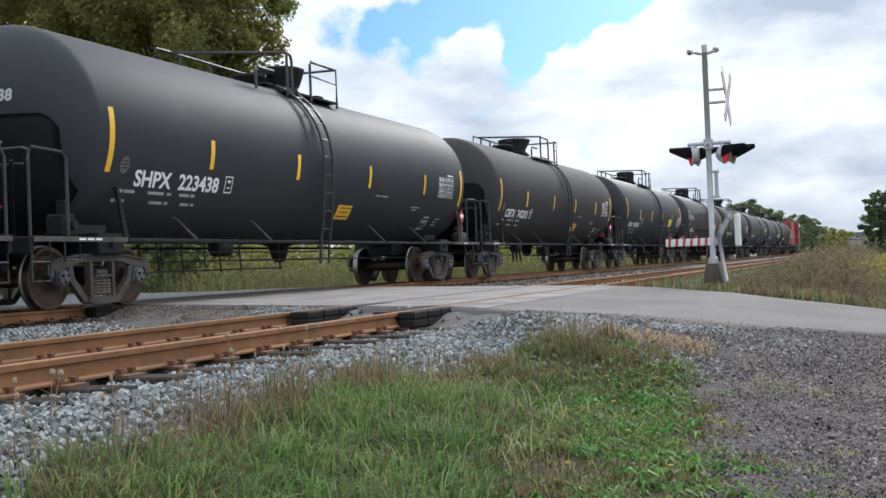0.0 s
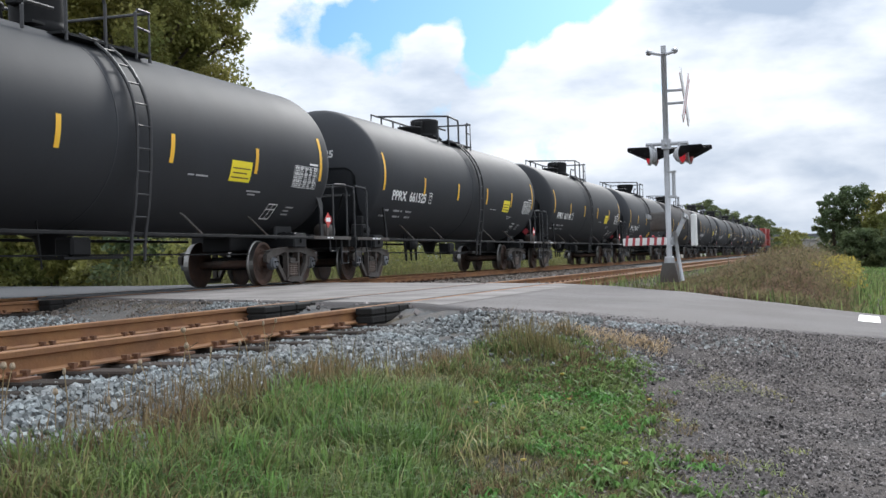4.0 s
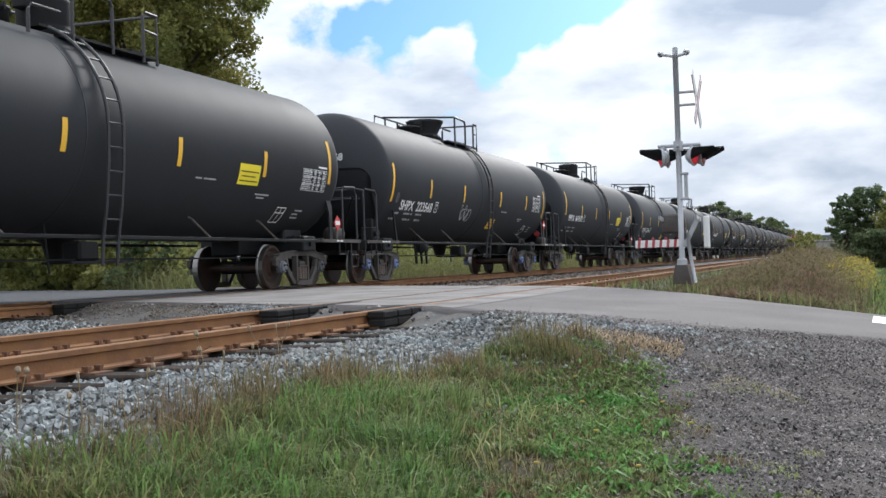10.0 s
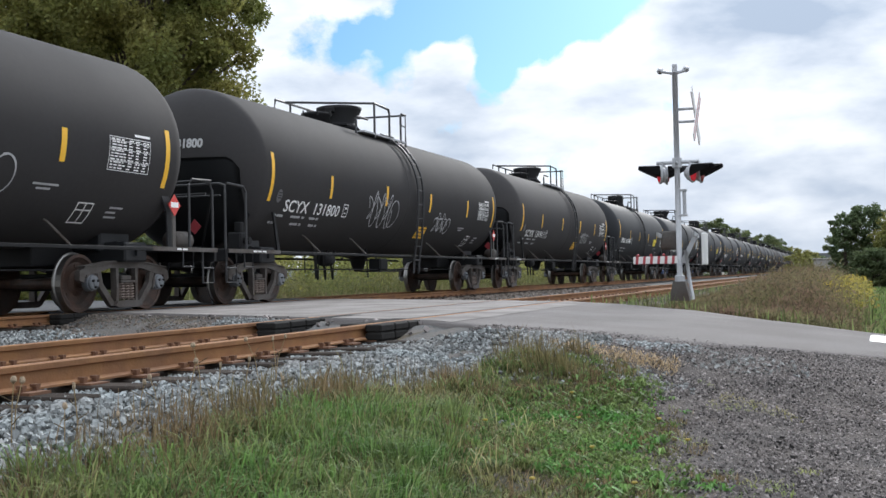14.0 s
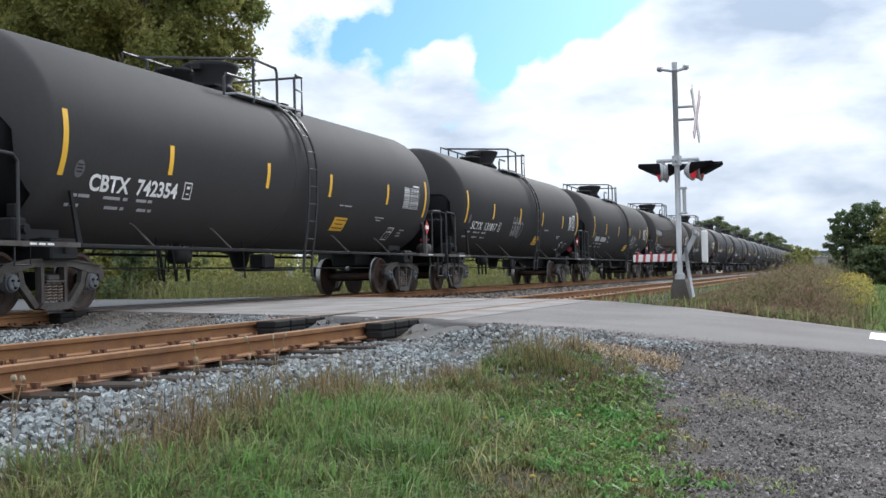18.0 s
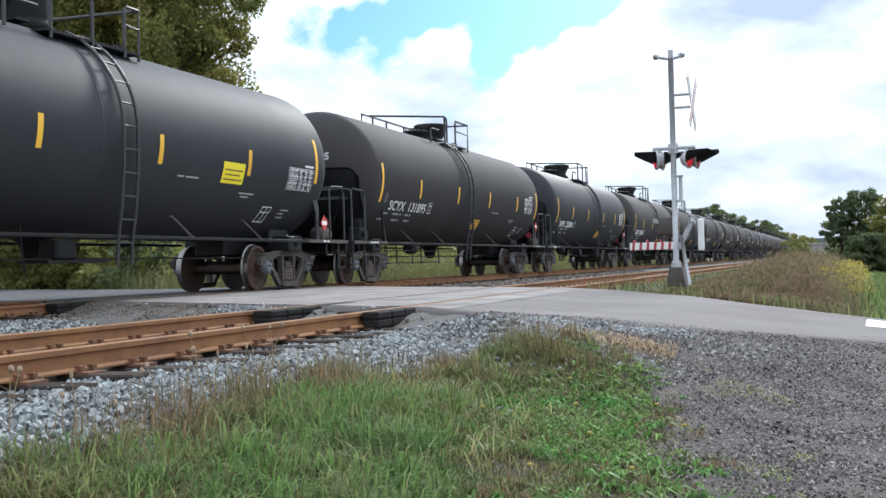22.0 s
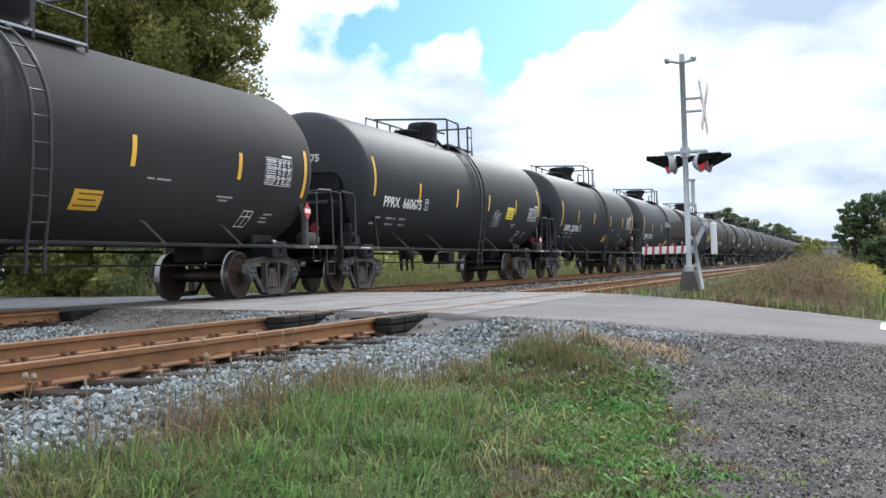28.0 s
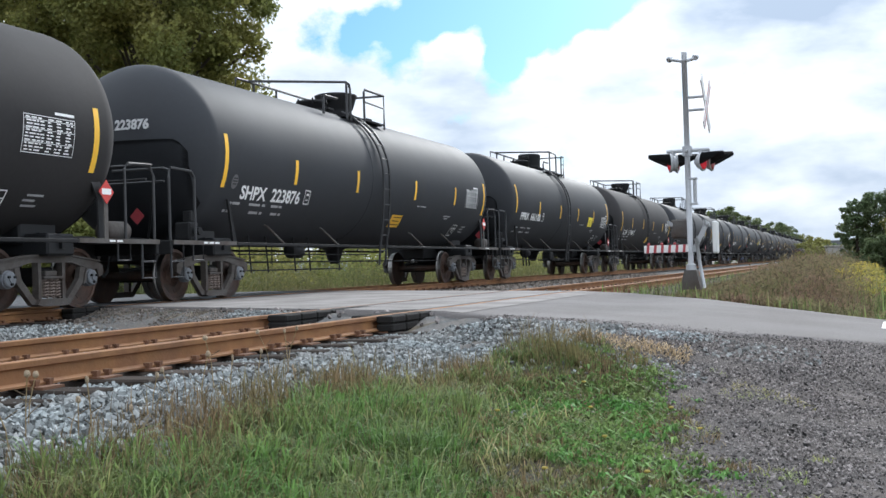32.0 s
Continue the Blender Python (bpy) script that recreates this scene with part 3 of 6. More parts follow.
def rail_mesh(x, y0, y1):
    bm = B()
    prism(bm, [(x + a, b) for a, b in RAIL], 1, y0, y1)
    bm.normal_update()
    for f in bm.faces:
        if f.normal.z > 0.5 and f.calc_center_median().z > -0.02:
            f.material_index = 1
    return bm


def tie_mesh():
    me = bpy.data.meshes.new("tie")
    bm = box(B(), (-1.28, -0.115, -0.20), (1.28, 0.115, 0.0), 0.012)
    bm.to_mesh(me)
    bm.free()
    me.materials.append(M["tie"])
    return me


def plate_mesh():
    """Tie plate with four spikes."""
    bm = box(B(), (-0.16, -0.09, 0.0), (0.16, 0.09, 0.016))
    for sx in (-1, 1):
        for sy in (-0.055, 0.06):
            box(bm, (sx * 0.082 - 0.014, sy - 0.014, 0.0), (sx * 0.082 + 0.014, sy + 0.014, 0.035))
            box(bm, (sx * 0.082 - 0.022 - 0.006 * sx, sy - 0.018, 0.035), (sx * 0.082 + 0.022 - 0.006 * sx, sy + 0.018, 0.052))
    me = bpy.data.meshes.new("tie_plate")
    bm.to_mesh(me)
    bm.free()
    me.materials.append(M["plate"])
    return me


def build_track(name, x, label, last):
    track = thing(name, label, "railway track")
    track["kind"] = "structure"
    for s in (-1, 1):
        part("rail", rail_mesh(x + s * GAUGE, -25, 640), [M["rust"], M["railhead"]], track)
    ties, plates = tie_mesh(), plate_mesh()
    rnd = random.Random(int(-x * 10))
    y = -8.0
    while y < last:
        lo, hi = road_left(x), road_right(x)
        if not lo - 0.4 < y < hi + 0.4:
            ob = new("tie", ties)
            ob.parent = track
            ob.matrix_basis = pose(x + rnd.uniform(-0.05, 0.05), y, -0.159 + rnd.uniform(-0.006, 0.004), 0, rnd.uniform(-0.4, 0.4), rnd.uniform(-1, 1))
            if y < 34:
                for s in (-1, 1):
                    p = new("tie_plate", plates)
                    p.parent = track
                    p.location = (x + s * GAUGE, y, -0.159)
        y += 0.53 + rnd.uniform(-0.03, 0.03)
    return track


build_track("siding_track", SIDING, "rusty brown siding rails on dark wooden ties", 60)
build_track("main_track", MAIN, "main line rails with bright heads on wooden ties", 60)


def crossing_panel(x0, x1, y0, y1, label):
    t = thing("rubber_crossing_panel", label, "crossing panel", "rubber panels at the crossing")
    part("panel", box(B(), (x0 + 0.02, y0 + 0.02, -0.17), (x1 - 0.02, y1 - 0.02, -0.02), 0.01), M["rubber"], t)
    n = max(2, round((y1 - y0) / 0.36))
    for i in range(n):
        a, b = y0 + (y1 - y0) * i / n + 0.012, y0 + (y1 - y0) * (i + 1) / n - 0.012
        for c, d in ((-0.15, -0.078), (-0.07, 0.0)):
            part("pad", box(B(), (x0, a, c), (x1, b, d), 0.012), M["rubber"], t)
    return t


crossing_panel(-4.25, -4.08, 9.85, 10.95, "black rubber flangeway panel beside the rusty rail")
crossing_panel(-5.74, -5.52, 10.45, 12.7, "black rubber panel between the siding rails")
crossing_panel(-4.58, -4.36, 10.0, 11.4, "black rubber panel between the siding rails")
crossing_panel(-11.09, -10.88, 13.9, 14.9, "black rubber flangeway panel beside the main rail")
for gx in (SIDING - GAUGE + 0.075, SIDING + GAUGE - 0.075, MAIN - GAUGE + 0.075, MAIN + GAUGE - 0.075):
    lo, hi = road_left(gx) + 0.3, road_right(gx) - 0.3
    gr = part("flangeway", box(B(), (gx - 0.022, lo, -0.05), (gx + 0.022, hi, 0.0015)), M["tar"])
    tagged(gr, "dark flangeway groove along the rail in the crossing", "flangeway", kind="structure")


# ---- tank cars ----
TR, TZ, TH = 1.62, 2.62, 7.60      # tank radius, height of its axis, half length of the straight shell
HEAD = 0.86
WHEEL = 0.457
LENGTH = 18.4


def skin(u, z, off=0.006):
    """The place on the tank's camera side at u along the car and height z."""
    r = TR + off
    dz = max(-r, min(r, z - TZ))
    x = math.sqrt(max(0.0, r * r - dz * dz))
    if abs(u) > TH:
        k = math.sqrt(max(0.0, 1 - ((abs(u) - TH) / HEAD) ** 2))
        r2 = TR * k + off
        x = math.sqrt(max(0.0, r2 * r2 - dz * dz))
    return (x, u, z)


def patch(bm, u0, u1, z0, z1, off=0.006, lean=0.0, nz=5, nu=2, mat=0):
    """A piece of tape or paint that follows the tank's skin."""
    rows = []
    for i in range(nz + 1):
        z = z0 + (z1 - z0) * i / nz
        rows.append([bm.verts.new(skin(u0 + (u1 - u0) * j / nu + lean * (z - z0), z, off)) for j in range(nu + 1)])
    for a, b in zip(rows, rows[1:]):
        for j in range(nu):
            bm.faces.new([a[j], a[j + 1], b[j + 1], b[j]]).material_index = mat
    return bm


def tank_mesh():
    prof = []
    for i in range(13):
        t = math.pi / 2 * i / 12
        prof.append((-TH - HEAD * math.cos(t), max(0.02, TR * math.sin(t))))
    prof += [(y, TR) for y in spaced(-TH, TH, 9)[1:-1]]
    prof += [(-a, r) for a, r in prof[12::-1]]
    return lathe(B(), prof, 1, (0, 0, TZ), 60)


def head_shield(sign, square):
    """Second plate over the lower half of a tank head, flat along the top with round corners."""
    bm = B()
    top, half = (0.10, 1.18) if square else (0.16, 1.30)
    grid = []
    for i in range(21):
        row = []
        for k in range(25):
            x = half * (2 * k / 24 - 1)
            lo = -math.sqrt(max(0.0, (0.985 * TR) ** 2 - x * x))
            hi = top - 0.22 * max(0.0, (abs(x) / half - 0.82) / 0.18) ** 2
            z = lo + (hi - lo) * i / 20
            rr = min(0.9995, math.hypot(x, z) / TR)
            row.append(bm.verts.new((x, sign * (TH + HEAD * math.sqrt(1 - rr * rr) + 0.03), TZ + z)))
        grid.append(row)
    for a, b in zip(grid, grid[1:]):
        for k in range(24):
            bm.faces.new([a[k], a[k + 1], b[k + 1], b[k]])
    bmesh.ops.solidify(bm, geom=bm.faces[:], thickness=0.015)
    return bm


def side_frame_mesh(x):
    """Cast side frame: arched top chord, pedestal jaws, raking arms round two open windows, columns and the spring seat."""
    bm = B()
    a, b = x - 0.035, x + 0.055
    chord = [(-1.20, 0.50), (-1.19, 0.64), (-1.05, 0.70), (-0.78, 0.735), (-0.42, 0.785), (0.42, 0.785), (0.78, 0.735), (1.05, 0.70), (1.19, 0.64), (1.20, 0.50),
             (1.09, 0.46), (1.05, 0.58), (0.76, 0.61), (0.44, 0.685), (-0.44, 0.685), (-0.76, 0.61), (-1.05, 0.58), (-1.09, 0.46)]
    prism(bm, chord, 0, a, b)
    for s in (-1, 1):
        prism(bm, [(s * 0.66, 0.625), (s * 0.80, 0.60), (s * 0.76, 0.44), (s * 0.42, 0.09), (s * 0.28, 0.09), (s * 0.62, 0.45)], 0, a + 0.004, b - 0.004)
        prism(bm, [(s * 0.225, 0.16), (s * 0.295, 0.16), (s * 0.285, 0.40), (s * 0.295, 0.69), (s * 0.225, 0.69)], 0, a - 0.012, b + 0.008)
        prism(bm, [(s * 0.78, 0.60), (s * 0.73, 0.50), (s * 0.70, 0.34), (s * 0.77, 0.42)], 0, a + 0.01, b + 0.02)
    prism(bm, [(-0.36, 0.09), (-0.26, 0.06), (0.26, 0.06), (0.36, 0.09), (0.30, 0.165), (-0.30, 0.165)], 0, a - 0.05, b + 0.05)
    prism(bm, [(-1.10, 0.715), (-0.42, 0.80), (0.42, 0.80), (1.10, 0.715), (1.10, 0.695), (0.42, 0.775), (-0.42, 0.775), (-1.10, 0.695)], 0, a - 0.04, b + 0.028)
    bmesh.ops.recalc_face_normals(bm, faces=bm.faces[:])
    return bm


def cap_mesh(s, y):
    """Bearing end cap: a stepped disc with three bolt heads and a grease fitting."""
    bm = lathe(B(), [(s * 0.95, 0.13), (s * 1.05, 0.13), (s * 1.055, 0.118), (s * 1.09, 0.115), (s * 1.105, 0.10), (s * 1.108, 0.045), (s * 1.12, 0.04)], 0, (0, y, WHEEL), 16)
    for k in range(3):
        t = 2 * math.pi * k / 3 + 0.5
        cy, cz = y + 0.066 * math.cos(t), WHEEL + 0.066 * math.sin(t)
        rod(bm, [(s * 1.10, cy, cz), (s * 1.135, cy, cz)], 0.02, 6, 1)
    return bm


def coil_mesh(x, y):
    bm = B()
    pts = [(x + 0.056 * math.cos(t), y + 0.056 * math.sin(t), 0.18 + 0.26 * t / (2 * math.pi * 6)) for t in [2 * math.pi * 6 * i / 60 for i in range(61)]]
    return rod(bm, pts, 0.013, 5)


def wheel_profile(s):
    """One wheel: flange inside, tread, rim face, plate and hub; along the axle."""
    p = [(0.655, 0.10), (0.66, 0.42), (0.675, 0.482), (0.70, 0.482), (0.715, 0.458), (0.815, 0.452), (0.818, 0.40), (0.80, 0.385),
         (0.765, 0.33), (0.765, 0.20), (0.80, 0.15), (0.82, 0.14), (0.82, 0.09)]
    return [(s * a, r) for a, r in p]


def wheelset_mesh():
    bm = B()
    for s in (-1, 1):
        lathe(bm, wheel_profile(s), 0, (0, 0, 0), 32, [0, 0, 1, 1, 1, 0, 0, 0, 0, 0, 0, 0])
    lathe(bm, [(-1.02, 0.07), (-0.85, 0.085), (0.85, 0.085), (1.02, 0.07)], 0, (0, 0, 0), 12)
    # six weight-saving bosses and a chalk mark let the turning show
    for k in range(3):
        t = 2 * math.pi * k / 3
        box(bm, (0.766, 0.27 * math.cos(t) - 0.03, 0.27 * math.sin(t) - 0.03), (0.775, 0.27 * math.cos(t) + 0.03, 0.27 * math.sin(t) + 0.03))
    return bm


WHEELSETS = []


def bogie(car, u):
    bm = box(B(), (-0.95, u - 0.19, 0.36), (0.95, u + 0.19, 0.62), 0.03)
    box(bm, (-0.3, u - 0.3, 0.62), (0.3, u + 0.3, 0.72), 0.02)
    b = part("bogie", bm, M["black"], car, "freight bogie with cast side frames")
    b.location = (0, u, 0)
    for v in b.data.vertices:
        v.co.y -= u
    for s in (-1, 1):
        part("side_frame", side_frame_mesh(s * 1.0), M["frame"], b)
        for y in (-0.13, 0.0, 0.13) if s > 0 else ():
            part("coil_spring", coil_mesh(s * 1.02, y), M["spring"], b)
        part("bolster_end", box(box(B(), (s * 1.0 - 0.09, -0.21, 0.45), (s * 1.0 + 0.10, 0.21, 0.49), 0.01), (s * 1.0 - 0.075, -0.13, 0.49), (s * 1.0 + 0.06, 0.13, 0.57), 0.015), M["frame"], b)
        for y in (-0.89, 0.89):
            part("bearing_adapter", box(B(), (s * 0.99 - 0.07, y - 0.14, 0.53), (s * 0.99 + 0.06, y + 0.14, 0.60), 0.02), M["frame"], b)
        for y in (-0.89, 0.89):
            part("bearing_cap", cap_mesh(s, y), [M["cap"], M["black"]], b, "round bearing end cap with three bolts")
    for y in (-0.89, 0.89):
        w = part("wheelset", wheelset_mesh() if not WHEELSETS else B(), [M["wheel"], M["tread"]], b, "", False)
        if WHEELSETS:
            w.data = WHEELSETS[0].data
        w.matrix_parent_inverse = Matrix.Translation((0, y, WHEEL))
        WHEELSETS.append(w)
    # brake beam and rod
    part("brake_beam", rod(rod(B(), [(-0.8, 0.33, 0.38), (0.8, 0.33, 0.38)], 0.04), [(-0.8, -0.33, 0.38), (0.8, -0.33, 0.38)], 0.04), M["black"], b)
    return b


def ladder(car, u, foot, half=0.185):
    """Side ladder that follows the tank from the walkway down past the sill."""
    rail_pts = [(0.55 + 0.06, 4.2)]
    for t in range(66, -1, -6):
        a = radians(t)
        rail_pts.append(((TR + 0.10) * math.cos(a), TZ + (TR + 0.10) * math.sin(a)))
    rail_pts += [(TR + 0.09, 2.1), (TR + 0.03, 1.4), (TR - 0.04, 0.97), (TR - 0.07, foot)]
    l = part("ladder", rod(B(), [(x, u - half, z) for x, z in rail_pts[1:]], 0.030, 6), M["rail_paint"], car, "black steel side ladder")
    part("stile", rod(B(), [(x, u + half, z) for x, z in rail_pts[1:]], 0.030, 6), M["rail_paint"], l)
    dist, step, nxt = 0.0, 0.36, 0.12
    for (x0, z0), (x1, z1) in zip(rail_pts[1:], rail_pts[2:]):
        seg = math.hypot(x1 - x0, z1 - z0)
        while nxt < dist + seg:
            k = (nxt - dist) / seg
            x, z = x0 + (x1 - x0) * k, z0 + (z1 - z0) * k
            part("rung", rod(B(), [(x, u - half, z), (x, u + half, z)], 0.016, 6), M["rail_paint"], l)
            nxt += step
        dist += seg
    return l


STYLES = {   # hatch, ladder, guard rail posts along the car; stripes; dusty paint
    "tall": dict(hatch=0.18, lad=0.50, post=-0.40, loop=0.60, gate=1.45, end=1.85, low=-1.9, stripes=(-7.36, -4.42, -1.47, 1.50, 4.44, 7.30), dusty=False),
    "tall_mid": dict(hatch=0.18, lad=-0.42, post=-0.40, loop=0.60, gate=1.45, end=1.85, low=-1.9, stripes=(-7.36, -4.42, -1.47, 1.50, 4.44, 7.30), dusty=False),
    "left": dict(label=1.27, hatch=-0.72, lad=0.42, post=-0.75, loop=0.25, gate=1.05, end=1.40, low=-2.4, stripes=(-7.4, -4.7, -1.62, 1.85, 4.75, 7.36), dusty=False),
    "left_dusty": dict(hatch=-0.72, lad=0.50, post=-0.75, loop=0.25, gate=1.05, end=1.40, low=-2.4, stripes=(-7.4, -4.7, -1.52, 1.56, 4.75, 7.36), dusty=True),
    "left_matt": dict(label=1.85, hatch=-0.72, lad=0.36, post=-0.75, loop=0.25, gate=1.05, end=1.40, low=-2.4, stripes=(-7.4, -4.7, -1.48, 1.50, 4.72, 7.36), dusty=True),
    "right": dict(hatch=0.65, lad=-0.62, post=-0.85, loop=-0.65, gate=0.15, end=1.38, low=-2.6, stripes=(-7.38, -4.7, -1.66, 1.64, 4.86, 7.45), dusty=False),
    "right_late": dict(hatch=0.65, lad=-0.34, post=-0.85, loop=-0.65, gate=0.15, end=1.38, low=-2.6, stripes=(-7.38, -4.7, -1.66, 1.84, 4.86, 7.45), dusty=False),
    "right_dusty": dict(hatch=0.65, lad=-0.62, post=-0.85, loop=-0.65, gate=0.15, end=1.38, low=-2.6, stripes=(-7.38, -4.7, -1.66, 1.64, 4.86, 7.45), dusty=True),
}


def car_base(style):
    """A black tank car with its running gear, in one of the styles."""
    st_ = STYLES[style]
    hatch_u, lad_u = st_["hatch"], st_["lad"]
    paint = M["tank_dusty"] if st_["dusty"] else M["tank"]
    shape = "tall" if style.startswith("tall") else "round" if style.startswith("right") else "plain"
    car = thing("tank_car", "dusty matt black cylindrical tank car rolling on the main track" if st_["dusty"] else "satin black cylindrical tank car rolling on the main track", "tank car", "tank cars of the train")
    part("tank", tank_mesh(), paint, car, "", True)
    for s in (-1, 1):
        # on dusty cars the shade of the tank end is painted into the shield
        part("head_shield", head_shield(s, shape == "tall"), M["tank_dark"] if st_["dusty"] else paint, car, "black half-height head shield", True)
        # stub sill, bolster, saddle and coupler
        part("stub_sill", box(B(), (-0.33, min(s * 5.6, s * 9.0), 0.72), (0.33, max(s * 5.6, s * 9.0), 1.12), 0.02), M["black"], car)
        part("bolster", prism(B(), [(-1.3, 0.88), (1.3, 0.88), (1.3, 0.97), (0.9, 1.12), (-0.9, 1.12), (-1.3, 0.97)], 1, s * 6.98 - 0.05, s * 6.98 + 0.05), M["tank_dark"], car)
        part("body_bolster", box(box(B(), (-1.25, s * 6.98 - 0.3, 0.78), (1.25, s * 6.98 + 0.3, 1.10), 0.03), (-0.85, s * 6.98 - 0.4, 0.95), (0.85, s * 6.98 + 0.4, 1.38), 0.03), M["tank_dark"], car)
        part("end_platform", box(B(), (-1.5, min(s * 8.0, s * 9.02), 0.985), (1.5, max(s * 8.0, s * 9.02), 1.03), 0.006), M["black"], car)
        part("end_sill", box(B(), (-1.5, s * 9.0 - 0.04, 0.80), (1.5, s * 9.0 + 0.04, 1.02), 0.01), M["black"], car)
        cp = box(B(), (-0.13, min(s * 9.0, s * 9.2), 0.74), (0.13, max(s * 9.0, s * 9.2), 1.0), 0.03)
        part("coupler", cp, M["frame"], car, "knuckle coupler")
        part("brake_hose", rod(B(), [(0.3, s * 9.02, 0.8), (0.33, s * 9.12, 0.55), (0.3, s * 9.19, 0.45)], 0.025, 6), M["black"], car)
        # corner handrail and steps on the side that is seen
        y0, y1 = s * 8.98, s * 8.22
        part("corner_rail", rod(B(), [(1.46, y0, 0.98), (1.46, y0, 2.05), (1.44, y0 - s * 0.05, 2.18), (1.30, y0 - s * 0.1, 2.22), (0.3, y0 - s * 0.1, 2.22)], 0.024, 7), M["rail_paint"], car)
        part("grab_rail", rod(B(), [(1.46, y1, 0.98), (1.46, y1, 2.1), (1.46, y1 + s * 0.1, 2.2), (1.46, y0 - s * 0.05, 2.22)], 0.024, 7), M["rail_paint"], car)
        part("cross_rail", rod(B(), [(1.35, s * 8.95, 2.0), (-1.35, s * 8.95, 2.0)], 0.02, 6), M["rail_paint"], car)
        st = rod(B(), [(1.47, y0, 0.98), (1.47, y0, 0.42), (1.47, y0 - s * 0.36, 0.42), (1.47, y0 - s * 0.36, 0.98)], 0.022, 6)
        step = part("step", st, M["rail_paint"], car, "black stirrup step")
        part("tread_bar", rod(B(), [(1.47, y0, 0.68), (1.47, y0 - s * 0.36, 0.68)], 0.018, 6), M["rail_paint"], step)
        part("stirrup", rod(B(), [(1.47, y1 + s * 0.1, 0.98), (1.47, y1 + s * 0.1, 0.70), (1.47, y1 - s * 0.22, 0.70), (1.47, y1 - s * 0.22, 0.98)], 0.018, 6), M["rail_paint"], car)
        # jacking plate that rises to the tank at the bolster
        part("jacking_plate", prism(B(), [(s * 6.80, 0.96), (s * 6.92, 0.96), (s * 6.98, 1.25), (s * 7.10, 1.78), (s * 7.04, 1.78), (s * 6.9, 1.3)], 0, 1.40, 1.44), M["black"], car, "black bolster plate") if s < 0 else part("saddle_plate", prism(B(), [(7.62, 1.0), (7.76, 1.0), (7.74, 1.74), (7.60, 1.97), (7.30, 2.0), (7.48, 1.82), (7.60, 1.6)], 0, 1.40, 1.43), M["rail_paint"], car, "black saddle plate rising to the tank")
        part("sill_plate", box(B(), (1.52, min(s * 7.0, s * 9.0), 0.955), (1.545, max(s * 7.0, s * 9.0), 1.025)), M["frame"], car)
        for i in range(3 if s < 0 else 2):
            part("stencil_bar", box(B(), (1.546, s * 7.9 + 0.18 * i - 0.2, 0.975), (1.549, s * 7.9 + 0.18 * i - 0.06, 1.005)), M["white"], car)
        bogie(car, s * 6.99)
        # far-side ladder rails are hidden; the sill angle runs along both sides
        part("side_sill", box(B(), (s * 1.53 - 0.03, -7.0, 0.955), (s * 1.53 + 0.03, 7.0, 1.01), 0.006), M["black"], car, "long thin side sill")
    for u in (-5.15, -2.7, 2.5, 4.95):
        for s in (-1, 1):
            part("sill_brace", rod(B(), [(s * 1.12, u - 0.05, 1.38), (s * 1.18, u - 0.04, 1.35), (s * 1.5, u + 0.06, 1.0)], 0.022, 6), M["frame"] if s > 0 else M["black"], car)
    ladder(car, lad_u, 0.55)
    # hatch, valve housing and walkway on top
    top = TZ + TR
    if shape == "tall":
        prof = [(top - 0.04, 0.55), (top + 0.12, 0.42), (top + 0.16, 0.43), (top + 0.52, 0.44), (top + 0.56, 0.44), (top + 0.6, 0.38)]
    elif shape == "round":
        prof = [(top - 0.04, 0.5), (top + 0.10, 0.36), (top + 0.2, 0.42), (top + 0.5, 0.52), (top + 0.54, 0.53), (top + 0.57, 0.45)]
    else:
        prof = [(top - 0.04, 0.55), (top + 0.10, 0.42), (top + 0.15, 0.40), (top + 0.46, 0.56), (top + 0.53, 0.58), (top + 0.56, 0.5)]
    part("hatch_housing", lathe(B(), [(a, r) for a, r in prof], 2, (0, hatch_u, 0), 28), M["black"], car, "round black valve housing", True)
    part("hatch_hinge", box(B(), (-0.12, hatch_u - 0.62, top + 0.36), (0.12, hatch_u - 0.4, top + 0.5), 0.02), M["black"], car)
    mw = part("manway", lathe(B(), [(top - 0.05, 0.36), (top + 0.16, 0.34), (top + 0.18, 0.38), (top + 0.23, 0.36), (top + 0.26, 0.2)], 2, (0.0, hatch_u - 1.35, 0), 20), M["black"], car, "low bolted manway lid", True)
    for k in range(6):
        a = math.pi * 2 * k / 6
        part("bolt", rod(B(), [(0.37 * math.cos(a), hatch_u - 1.35 + 0.37 * math.sin(a), top + 0.14), (0.37 * math.cos(a), hatch_u - 1.35 + 0.37 * math.sin(a), top + 0.27)], 0.022, 5), M["black"], mw)
    post, loop, gate, end, low = (st_[n] for n in ("post", "loop", "gate", "end", "low"))
    pl0, pl1 = min(hatch_u - 0.7, post), end
    for s in (-1, 1):
        part("walkway", box(B(), (min(s * 0.58, s * 1.0), pl0, top - 0.20), (max(s * 0.58, s * 1.0), pl1, top - 0.16)), M["galv"] if st_["dusty"] else M["black"], car, "narrow steel top walkway")
        part("walkway_end", box(B(), (-0.58, (pl0 if s < 0 else pl1) - 0.15, top - 0.02), (0.58, (pl0 if s < 0 else pl1) + 0.15, top + 0.02)), M["black"], car)
    zt, zb = 4.80, 3.95
    r = 0.030
    X = 0.98
    part("guard_rail", rod(B(), [(X, end, zb), (X, end, zt), (-X, end, zt + 0.02), (-X, end, zb)], r, 7), M["rail_paint"], car)
    part("guard_rail", rod(B(), [(X, gate, zb), (X, gate, zt - 0.06), (X, gate + 0.06, zt), (X, end, zt)], r, 7), M["rail_paint"], car)
